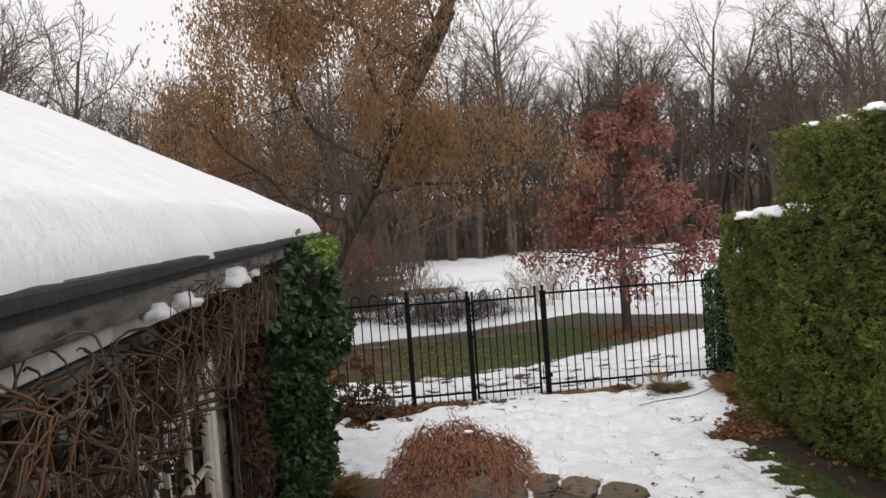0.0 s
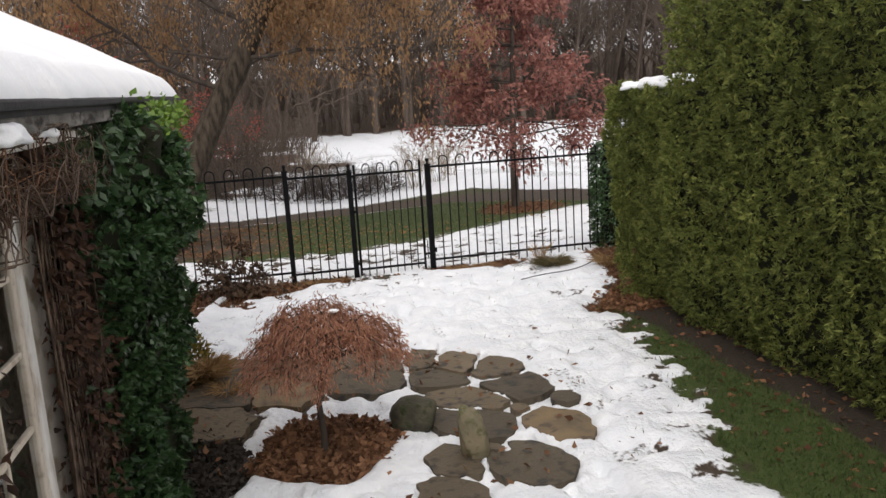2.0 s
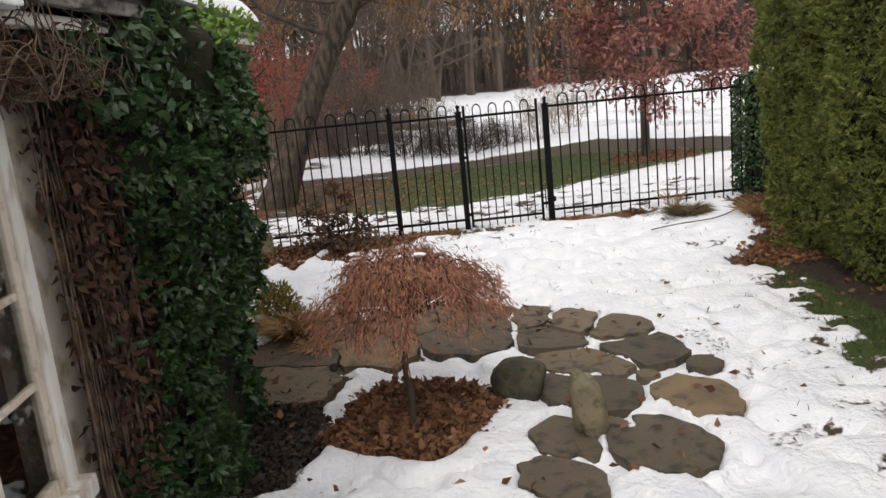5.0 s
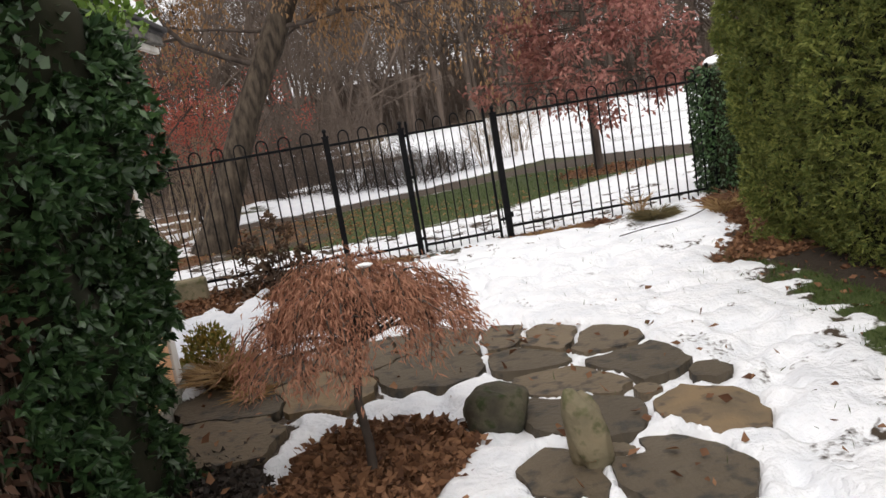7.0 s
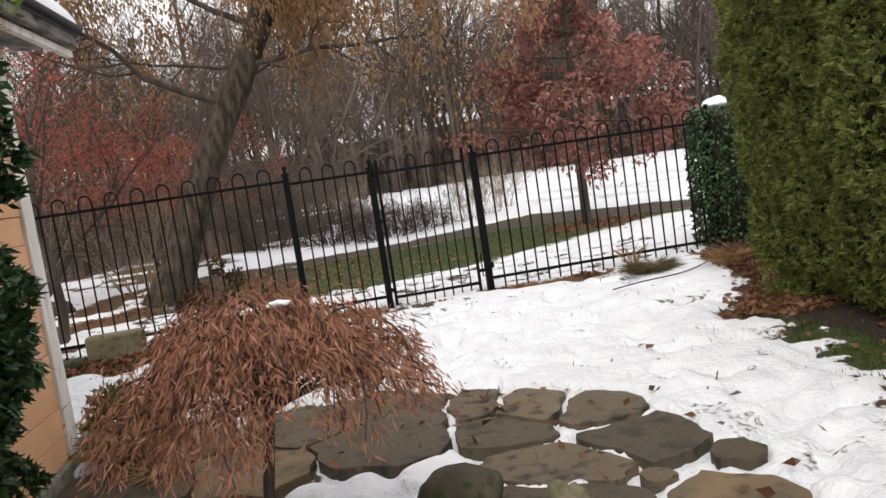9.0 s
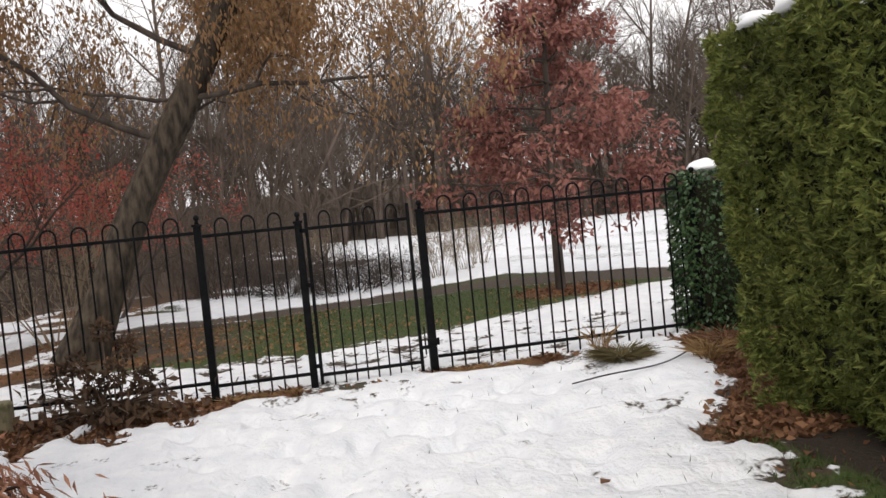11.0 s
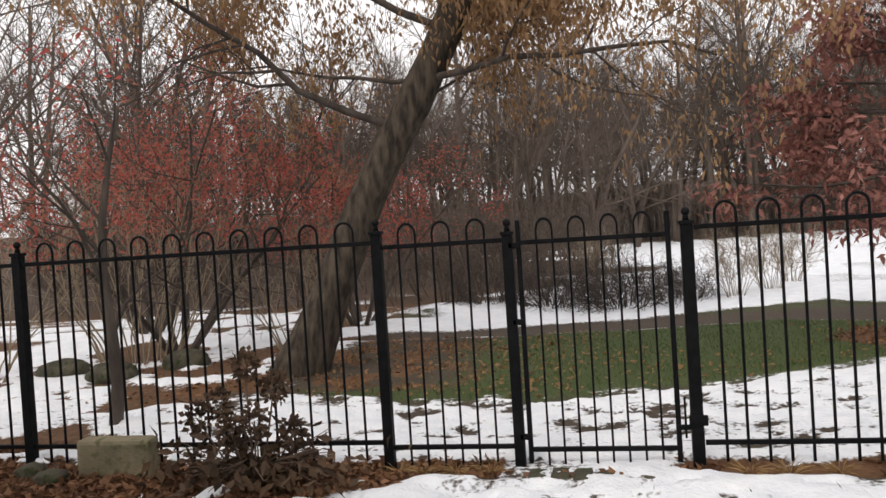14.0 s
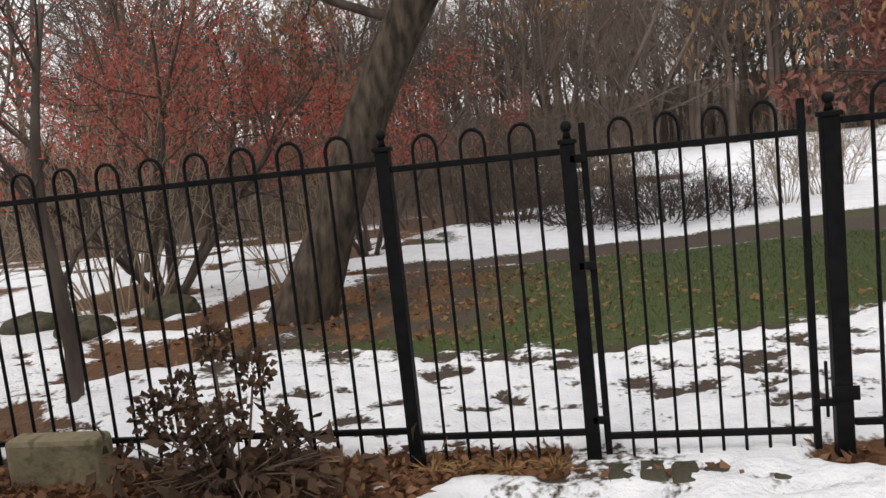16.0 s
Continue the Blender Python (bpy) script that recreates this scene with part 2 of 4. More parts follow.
def grow(T, p, d, length, r, depth, plan, tips, up=0.06, rmin=.004):
    """One limb and, by plan (one tuple a level: count, length share, spread, wobble, sides), its side limbs."""
    count, share, spread, wobble, sides = plan[depth]
    k = 6 if depth == 0 else 4 if depth == 1 else 2
    pts, dirs = [np.array(p, float)], []
    d = np.array(d, float) / np.linalg.norm(d)
    for i in range(k):
        d = d + rng.normal(0, wobble, 3) + np.array([0, 0, up])
        d /= np.linalg.norm(d)
        dirs.append(d)
        pts.append(pts[-1] + d * length / k)
    pts = np.array(pts)
    T.add(pts, np.linspace(r, r * (0.3 if depth + 1 < len(plan) else 0.4), k + 1), sides)
    tips.append(pts[-1])
    if depth + 1 < len(plan):
        lo = 0.3 if depth == 0 else 0.15
        for c in range(count):
            s = lo + (1 - lo) * (c + rng.random()) / count
            i = min(int(s * k), k - 1)
            q = pts[i] + (pts[i + 1] - pts[i]) * (s * k - i)
            a = rng.random() * 6.283
            side = np.cross(dirs[i], [math.cos(a), math.sin(a), 0.3])
            side /= np.linalg.norm(side)
            nd = dirs[i] * (1 - spread) + side * spread
            grow(T, q, nd, length * share * (1.15 - 0.6 * s) * rng.uniform(0.7, 1.2), max(r * (1 - 0.7 * s) * 0.55, rmin), depth + 1, plan, tips, up, rmin)


# ---- the ground: what lies where ----
# the flagstones: centre, half length along the row, half depth across it
CELLS = [(1.39, 6.80, .19, .26), (1.67, 6.59, .19, .27), (1.95, 6.31, .22, .26), (1.98, 5.94, .28, .29), (2.22, 5.58, .12, .11), (1.44, 6.29, .24, .22), (1.56, 5.79, .33, .25),
         (1.85, 5.5, .1, .08), (1.50, 5.36, .3, .24), (2.01, 5.11, .25, .25), (1.53, 4.92, .11, .08), (1.65, 4.66, .27, .25), (1.24, 4.83, .19, .2), (1.12, 4.42, .2, .17)]
PATH = [(.86, 6.52), (.24, 6.5), (-.3, 6.55), (-.32, 6.05), (-.16, 7.1), (.52, 6.98), (1.0, 6.95)]
CELLS += [(x, y, .36, .3) for x, y in PATH]
STN = np.array(CELLS)
AX, AY = np.array([.8, -.6]), np.array([.38, .925])
SKEW = np.linalg.inv(np.stack([AX, AY], 1))


def reach(x, y):
    """For each stone, how far out a place lies from its centre: 1 at its rim."""
    dx, dy = x[..., None] - STN[:, 0], y[..., None] - STN[:, 1]
    u, v = (SKEW[0, 0] * dx + SKEW[0, 1] * dy) / STN[:, 2], (SKEW[1, 0] * dx + SKEW[1, 1] * dy) / STN[:, 3]
    k = np.arange(len(STN))
    a = np.arctan2(v, u)
    sides = 5 + k % 3
    turn = np.mod(a + k * 1.3 + .25 * np.sin(2 * a + k), 2 * np.pi / sides) - np.pi / sides
    rim = np.cos(np.pi / sides) / np.cos(turn) * 1.22 + .03 * np.sin(7 * a + k) + .02 * np.sin(13 * a + 3 * k)
    return np.hypot(u, v) / rim


def paving(x, y):
    """Which stone a place belongs to, and how far inside its rim it lies."""
    g = reach(x, y)
    near = np.argmin(g, -1)
    g1 = np.take_along_axis(g, near[..., None], -1)[..., 0]
    size = np.minimum(STN[near, 2], STN[near, 3])
    g2 = np.partition(g, 1, -1)[..., 1]
    return near, np.minimum((1 - g1) * size, (g2 - g1) * size * .5 - np.where(near < 14, .017, .006))


def step(a, b, v):
    t = np.clip((v - a) / (b - a), 0, 1)
    return t * t * (3 - 2 * t)


def zones(x, y):
    """Shares of green, leaf litter and bare path, and of the snow that covers them."""
    n1, n2, n3 = fbm(x * .9, y * .9, 3), fbm(x * 3.5, y * 3.5, 9), fbm(x * .16, y * .3, 15)
    w = (n1 - .5) * .7 + (n2 - .5) * .25
    yard = y < 10.28
    edge = 2.8 + (y - 4.07) * .25
    strip = step(-.26, .2, x - edge + w * .35 + .5 * (fbm(x * 7, y * 7, 19, 2) - .5)) * (y < 8.6) * (x < 5.6)
    soil = step(-.08, .1, x - 3.64 - .02 * (y - 5) + w * .3) * (x < 5.4)
    bed = step(-.15, .15, x - (3.62 + .36 * (y - 7.8)) + w * .8) * (y > 7.5) * (x < 5.6)
    fence = step(-.12, .12, y - 9.5 + w * 1.3 + .7 * (fbm(x * 5, y * 5, 73, 2) - .5) - .7 * np.clip(x + .05, 0, 5)) * (x < 2)
    line = 1 - step(.06, .26, np.abs(y - 10.28 + w * .15))
    line = line * step(.45, .6, fbm(x * 2.2, y * 2.2, 71) + .12 * (x < 1.2))
    maple = 1 - step(.85, 1.12, np.hypot((x - .44) / .4, (y - 5.33) / .5) + w * 2.0)
    black = 1 - step(.85, 1.1, np.hypot((x + .32) / .34, (y - 5.3) / .62) + w * 1.2)
    low = 12.35 + np.clip(x - 1.5, 0, 9) * .42 + .35 * np.clip(-x, 0, 2)
    high = np.where(x < 4, 15.9 + .15 * x, 16.5 - .72 * (x - 4))
    green = step(-.75, .5, y - low + w * 1.2) * (1 - step(-.2, .2, y - high + w * .4)) * step(-2.1, -.9, x + w)
    rust = step(-2.4, -1.0, x + w) * (1 - step(-.3, 1.7, x + w * 2)) * step(12.4, 13, y + w) * (1 - step(15.9, 16.3, y + w))
    top = np.where(x < 5, 16.7 + .33 * x, 18.35 - .9 * (x - 5))
    path = step(-.2, .2, y - high + w * .3) * (1 - step(-.25, .25, y - top + w * .8)) * step(-3, -1, x) * (1 - step(7, 9, x))
    ring = 1 - step(.5, 1.0, np.hypot(x - 4.95, (y - 14.8) * 1.1) + w * .5)
    wood = step(53, 57, y + 8 * (n3 - .5) + .1 * np.abs(x - 8)) + step(19, 23, y + w * 2) * step(-1.5, 2.0, -x + 14 * (n3 - .5) - .06 * (y - 22))
    wood = np.clip(wood, 0, 1)
    snow = np.ones_like(x)
    for k in (np.where(yard, strip, 0), np.where(yard, bed, 0), np.where(yard, fence, 0), line * .9, maple, black, green, rust * .55, path):
        snow = np.minimum(snow, 1 - k)
    left = step(0, 1.2, -x - .7) * (y > 10.5) * (y < 22)
    snow = snow - left * .75 * step(.46, .62, fbm(x * 1.3, y * 1.3, 55))
    snow = snow - .42 * step(10.3, 10.7, y) * (1 - step(12.3, 13.6, y)) * step(.42, .66, fbm(x * 4.5, y * 6, 61)) * (1 - .7 * step(4.2, 5.5, x))
    snow = snow - .55 * step(-.9, -.1, x - edge) * (y < 8.8) * step(.6, .72, fbm(x * 6, y * 8, 68, 2))
    snow = snow - .5 * step(9.5, 10.1, y) * (y < 10.4) * step(.4, .62, fbm(x * 3.1, y * 3.1, 63)) - .42 * (y < 9.8) * step(.6, .74, fbm(x * 4.6, y * 4.6, 64, 3))
    snow = snow - (y > 10.5) * (y < 12.6) * .42 * step(.48, .75, fbm(x * 6, y * 8, 58))
    snow = snow - (y > 18) * .45 * step(.48, .7, fbm(x * .5, y * .35, 66)) - wood * (.75 + .3 * step(.4, .6, n3))
    leaf = np.clip(np.where(yard, bed + fence + maple, 0) + line + rust * .75 * step(.4, .6, n2) + ring + wood + left * .55, 0, 1)
    grassy = np.clip(np.where(yard, strip * (1 - soil), 0) + green * (1 - ring) * (1 - rust * .7) + (y > 17.5) * (1 - wood) * .5, 0, 1)
    return dict(snow=np.clip(snow, 0, 1), leaf=leaf, green=grassy, path=np.clip(path, 0, 1), soil=np.where(yard, np.clip(soil + black, 0, 1), 0), maple=maple, black=black, wood=wood)


def hill(x, y):
    d = np.clip(y - 60 - .0 * x, 0, 80)
    return 7.5 * step(0, 80, d) * (0.75 + .35 * step(-30, 40, x))


def ground_z(x, y):
    x, y = np.asarray(x, float), np.asarray(y, float)
    rise = .05 * step(8.6, 10.4, y) * step(.9, 3.5, np.abs(x - 1.7))
    return rise + hill(x, y) + .03 * (fbm(x * .6, y * .6, 77) - .5)


def spaced(*runs):
    out = []
    for a, b, n in runs:
        out.append(np.linspace(a, b, n, endpoint=False))
    return np.concatenate(out)


def far_steps(start, stop, n):
    return start + (stop - start) * (np.linspace(0, 1, n) ** 3)


gx = np.concatenate([-far_steps(5, 600, 34)[::-1], spaced((-4.95, -.8, 70), (-.8, 2.6, 150), (2.6, 7, 90)), far_steps(7, 600, 36)])
gy = np.concatenate([-far_steps(-2, 300, 12)[::-1], spaced((2.2, 4.2, 20), (4.2, 7.5, 150), (7.5, 13, 120), (13, 22, 90)), far_steps(22, 900, 60)])
X, Y = np.meshgrid(gx, gy, indexing="ij")
Zn = zones(X, Y)
Z = ground_z(X, Y)
lump = fbm(X * 2.2, Y * 2.2, 91) - .5
dimple = step(.45, .8, fbm(X * 4.5, Y * 5.5, 97, 2)) * .085 * (Y > 4) * (Y < 10)
cover = Zn["snow"] * (.055 + .085 * lump) - dimple * Zn["snow"]
near, e = paving(X, Y)
inside = step(-.03, .02, e)
drypath = (near > 14) & (e > -.06)
cover = np.where(drypath, .01, cover) * (1 - inside) - .02 * inside
Zn["snow"] = np.where(drypath, .3, np.where((e > -.1) & (near < 14), 1.0, Zn["snow"]))
nx, ny = X.shape
idx = np.arange(nx * ny).reshape(nx, ny)
quads = np.stack([idx[:-1, :-1], idx[1:, :-1], idx[1:, 1:], idx[:-1, 1:]], -1).reshape(-1, 4)
gm = array_mesh("ground", np.stack([X, Y, Z + cover], -1).reshape(-1, 3), quads, True)
for key in ("snow", "leaf", "green", "path", "soil", "wood"):
    at = gm.attributes.new(key, "FLOAT", "POINT")
    at.data.foreach_set("value", Zn[key].astype(np.float32).ravel())


def ground_material():
    m = bpy.data.materials.new("snowy garden ground")
    m.use_nodes = True
    n, l = m.node_tree.nodes, m.node_tree.links
    p = n["Principled BSDF"]
    tc = n.new("ShaderNodeTexCoord")

    def tex(scale, detail=6):
        t = n.new("ShaderNodeTexNoise")
        t.inputs["Scale"].default_value, t.inputs["Detail"].default_value = scale, detail
        l.new(tc.outputs["Object"], t.inputs["Vector"])
        return t.outputs["Fac"]

    def attr(k):
        a = n.new("ShaderNodeAttribute")
        a.attribute_name = k
        return a.outputs["Fac"]

    def blend(f, a, b):
        x = n.new("ShaderNodeMix")
        x.data_type = "RGBA"
        for s, v in ((x.inputs["Factor"], f), (x.inputs["A"], a), (x.inputs["B"], b)):
            if isinstance(v, tuple):
                s.default_value = (*v, 1)
            else:
                l.new(v, s)
        return x.outputs["Result"]

    def ragged(v, noise_out, amount, soft):
        """A share whose edge is broken up by noise."""
        a = n.new("ShaderNodeMath")
        a.operation = "MULTIPLY_ADD"
        l.new(noise_out, a.inputs[0])
        a.inputs[1].default_value = amount
        l.new(v, a.inputs[2])
        r = n.new("ShaderNodeMapRange")
        r.inputs["From Min"].default_value, r.inputs["From Max"].default_value = .5 + amount / 2 - soft, .5 + amount / 2 + soft
        l.new(a.outputs[0], r.inputs["Value"])
        return r.outputs[0]

    f1, f2, f3 = tex(28, 8), tex(5), tex(90, 4)
    soil = blend(f1, (0.02, 0.015, 0.011), (0.055, 0.042, 0.032))
    leaf = blend(attr("wood"), blend(f1, (0.05, 0.025, 0.013), (0.21, 0.105, 0.05)), blend(f1, (0.035, 0.026, 0.02), (0.1, 0.066, 0.045)))
    green = blend(f3, (0.025, 0.045, 0.012), (0.085, 0.105, 0.035))
    path = blend(f1, (0.045, 0.033, 0.025), (0.1, 0.076, 0.056))
    snow = blend(tex(6, 5), (0.6, 0.64, 0.7), (0.93, 0.935, 0.95))
    col = blend(ragged(attr("soil"), f1, .5, .15), blend(f1, (0.04, 0.03, 0.022), (0.09, 0.068, 0.05)), soil)
    col = blend(ragged(attr("path"), f1, .5, .2), col, path)
    col = blend(ragged(attr("green"), f1, .6, .15), col, green)
    col = blend(ragged(attr("leaf"), f1, .6, .15), col, leaf)
    sn = ragged(attr("snow"), f1, .9, .09)
    col = blend(sn, col, snow)
    l.new(col, p.inputs["Base Color"])
    p.inputs["Roughness"].default_value, p.inputs["Specular IOR Level"].default_value = .8, .2
    b = n.new("ShaderNodeBump")
    b.inputs["Strength"].default_value, b.inputs["Distance"].default_value = .7, .035
    l.new(f1, b.inputs["Height"])
    l.new(b.outputs["Normal"], p.inputs["Normal"])
    return m


tagged(link_mesh("ground", gm, ground_material()), "snow-covered garden ground with bare grass, leaf litter and path", "ground", kind="structure")


# ---- stone steps under the start of the walk ----
steps = empty("stone_steps", 0.3, 0.4, 0, "plain grey stone garden steps with a landing", "steps")
for k, (y0, y1, h) in enumerate([(-1.2, .55, .88), (.55, .85, .73), (.85, 1.15, .58), (1.15, 1.45, .43), (1.45, 1.75, .28), (1.75, 2.05, .14)]):
    o = part("step", box(-.3, 1.2, y0 - .4, y1 - .4 + .015, -.05, h, .012), GREYSTONE, steps)
    o.location = (-.3, 0, 0)


# ---- the garden house ----
house = empty("garden_house", -2.2, 3.2, 0, "low garden house with a snow-laden roof and ivy-grown walls", "house")
HX, HY = -2.2, 3.2
house.rotation_euler = (0, 0, radians(-1.2))
house.location = (-2.2 - .08, 3.2, 0)


def hpart(name, bm, mat, label="", parent=None):
    bmesh.ops.translate(bm, verts=bm.verts, vec=(-HX, -HY, 0))
    return part(name, bm, mat, parent or house, label)


W0, W1 = -.88, -.70          # wall by the walk
WY0, WY1, WZ0, WZ1 = 2.72, 3.98, .52, 2.0
bm = box(W0, W1, -1.5, WY0, 0, 2.17)
box(W0, W1, WY1, 7.1, 0, 2.17, bm=bm)
box(W0, W1, WY0, WY1, 0, WZ0, bm=bm)
box(W0, W1, WY0, WY1, WZ1, 2.17, bm=bm)
hpart("wall", bm, STUCCO, "stained pale stucco wall")
# added plain room shell, coloured dark so that the window looks unlit inside
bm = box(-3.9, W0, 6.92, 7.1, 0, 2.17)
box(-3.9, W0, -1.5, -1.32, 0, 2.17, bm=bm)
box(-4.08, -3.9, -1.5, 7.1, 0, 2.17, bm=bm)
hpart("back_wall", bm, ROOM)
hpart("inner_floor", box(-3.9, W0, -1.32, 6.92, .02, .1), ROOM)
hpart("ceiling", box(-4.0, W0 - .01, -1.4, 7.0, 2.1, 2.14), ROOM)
for k in range(15):
    z = .1 + k * .14
    hpart("siding_board", box(W1, W1 + .025 + .004 * (k % 2), 5.9, 6.98, z, z + .137, .004), PEACH, "peach painted board")
hpart("corner_board", box(W1 - .02, W1 + .045, 6.98, 7.12, .12, 2.2, .006), PAINT)
hpart("corner_board", box(W1, W1 + .04, 5.78, 5.9, .12, 2.2, .006), PAINT)
hpart("foundation", box(W0, W1 + .06, 4.3, 7.16, -.05, .11, .012), GREYSTONE)
# roof: a slope that rises away from the walk
S, SAG = .5, .014
EX, EZ, RY0, RY1 = -.375, 2.29, -1.6, 7.5
RX = -4.4


def slope(x0, x1, y0, y1, z_lift, thick):
    bm = box(x0, x1, y0, y1, 0, thick)
    for v in bm.verts:
        v.co.z += EZ + (EX - v.co.x) * S + z_lift + SAG * (v.co.y - RY1)
    return bm


for y0, y1 in ((-1.45, -1.3), (6.95, 7.08)):
    bm = box(-4.05, W1 - .01, y0, y1, 2.17, 2.3)
    for v in bm.verts:
        if v.co.z > 2.2:
            v.co.z = EZ + (EX - v.co.x) * S + SAG * (v.co.y - RY1) - .004
    hpart("gable", bm, PAINT)
bm = box(-4.08, -3.92, -1.5, 7.1, 2.17, EZ + (EX + 4.08) * S - .14)
hpart("rear_wall", bm, STUCCO)
hpart("roof", slope(RX, EX, RY0, RY1, 0, .06), DARKTRIM)


def sagged(bm):
    for v in bm.verts:
        v.co.z += SAG * (v.co.y - RY1)
    return bm


hpart("gutter", sagged(box(EX - .005, EX + .03, RY0, RY1 + .01, EZ + .022, EZ + .056, .01)), DARKTRIM, "dark gutter edge")
hpart("fascia", sagged(box(EX - .05, EX - .008, RY0, RY1 - .02, EZ - .055, EZ + .02, .006)), GREYWOOD, "weathered grey fascia board")
hpart("soffit", sagged(box(W1 + .003, EX - .052, RY0, RY1 - .02, EZ - .04, EZ - .015)), GREYWOOD, "weathered grey soffit board")
hpart("eave_molding", sagged(box(EX - .09, EX - .052, 5.6, RY1 + .02, EZ - .1, EZ - .06, .006)), PAINT)
hpart("beam", sagged(box(-.52, -.45, -1.4, 4.55, 2.175, 2.22, .01)), PAINT, "peeling white trellis beam")
hpart("lower_beam", sagged(box(-.6, -.56, -1.4, 4.4, 2.08, 2.13, .008)), GREYWOOD)
for y in (-.6, .5, 1.6, 2.7, 3.8):
    hpart("bracket", sagged(box(W1 + .002, -.52, y, y + .045, 2.18, 2.215, .006)), PAINT)
# window of four by three panes in a worn frame
win = new("window_1")
win.parent = house
tagged(win, "old cream-painted casement window with twelve small panes")


def wpart(name, bm, mat, label=""):
    return hpart(name, bm, mat, label, win)


FX0, FX1 = -.75, -.685
wpart("window_frame", box(FX0, FX1, WY1 - .075, WY1 + .0, WZ0, WZ1, .008), PAINT, "peeling white outer jamb")
wpart("window_frame", box(FX0, FX1, WY0, WY0 + .1, WZ0, WZ1, .008), PAINT)
wpart("window_frame", box(FX0, FX1, WY0 + .1, WY1 - .075, WZ1 - .08, WZ1, .008), PAINT)
wpart("window_sill", box(FX0, FX1 + .05, WY0 - .03, WY1 + .03, WZ0 - .05, WZ0 + .03, .008), PAINT)
sy0, sy1, sz0, sz1 = WY0 + .1, WY1 - .075, WZ0 + .03, WZ1 - .08
for y in (sy0, sy1 - .05):
    wpart("sash_stile", box(-.74, -.698, y, y + .05, sz0, sz1, .006), CREAM)
for z in (sz0, sz1 - .05):
    wpart("sash_rail", box(-.738, -.70, sy0 + .05, sy1 - .05, z, z + .06, .006), CREAM)
cols, rows_z = [sy0 + .04, 3.16, 3.51, sy1 - .04], [sz0 + .05, .96, 1.28, 1.6, sz1 - .04]
for y in cols[1:-1]:
    wpart("muntin", box(-.733, -.702, y - .013, y + .013, sz0 + .06, sz1 - .05, .004), CREAM)
for z in rows_z[1:-1]:
    wpart("muntin", box(-.731, -.704, sy0 + .05, sy1 - .05, z - .013, z + .013, .004), CREAM)
for a, b in zip(cols, cols[1:]):
    for c, d in zip(rows_z, rows_z[1:]):
        o = wpart("pane", box(-.720, -.716, a, b, c, d), GLASS)
        o.visible_shadow = False


def snow_slab():
    """The snow on the roof: a soft thick sheet with a rounded, uneven lower edge."""
    us, ys = np.linspace(0, 1, 60) ** 1.6, np.linspace(RY0, RY1 + .02, 260)
    U, V = np.meshgrid(us, ys, indexing="ij")
    fringe = .03 * (fbm(V * 6, V * 0, 5) - .5) + .012 * (fbm(V * 25, V * 0, 6) - .5)
    x = EX + .02 + fringe - U * (EX - RX)
    t = .11 * np.sqrt(np.clip(U * 40, 0, 1)) * (1 - .9 * step(RY1 - .06, RY1 + .02, V)) * (.9 + .3 * fbm(V * 1.2, U * 6, 8))
    z = EZ + (EX - x) * S + .055 + t + SAG * (V - RY1)
    n, m = U.shape
    i = np.arange(n * m).reshape(n, m)
    f = np.stack([i[:-1, :-1], i[:-1, 1:], i[1:, 1:], i[1:, :-1]], -1).reshape(-1, 4)
    me = array_mesh("roof_snow", np.stack([x, V, z], -1).reshape(-1, 3), f, True)
    me.transform(Matrix.Translation((HX - .08, HY, 0)) @ pose(0, 0, 0, 0, 0, -1.2) @ Matrix.Translation((-HX, -HY, 0)))
    tagged(link_mesh("roof_snow", me, SNOW), "smooth thick sheet of white snow lying on the roof", "snow", kind="stuff")


snow_slab()


def lump_snow(x, y, z, rx, ry, rz, label="small lump of white snow", group="snow lumps"):
    bm = bmesh.new()
    bmesh.ops.create_icosphere(bm, subdivisions=3, radius=1)
    off = Vector((x * 3.1, y * 2.7, z))
    for v in bm.verts:
        k = 1 + .45 * noise.noise(v.co * 1.3 + off) + .15 * noise.noise(v.co * 4 + off)
        v.co = Vector((v.co.x * rx * k, v.co.y * ry * k, max(v.co.z, -.35) * rz * k))
    o = part("snow_lump", bm, SNOW, smooth=True)
    o.location = (x, y, z + .3 * rz)
    return tagged(o, label, "snow", group)


for x, y, r in ((-.56, 1.95, .05), (-.55, 2.18, .06), (-.55, 2.95, .1), (-.56, 3.5, .06)):
    lump_snow(x + .075, y, 2.215 + .014 * (y - 7.5), r * .7, r * 1.3, r * .5, "lump of snow on the trellis beam")
lump_snow(-.62, 6.2, 2.2, .06, .1, .04, "thin crust of snow on the ivy")


# ---- climbing plants on the house ----
def vine(T, p, n, stepl, drift, r, lo, hi, sides=4):
    pts = [np.array(p, float)]
    d = rng.normal(size=3)
    for _ in range(n):
        d = d * .9 + rng.normal(0, .3, 3) + np.array(drift) * .7
        d /= np.linalg.norm(d)
        q = np.clip(pts[-1] + d * stepl, lo, hi)
        if q[1] > 1.75 and q[2] < 1.8:
            q[0] = min(q[0], -.70)
        if q[1] > 2.95:
            q[2] = max(q[2], 1.96 + .06 * math.sin(q[1] * 17))
        pts.append(q)
    T.add(pts, np.linspace(r, r * .5, n + 1), sides)


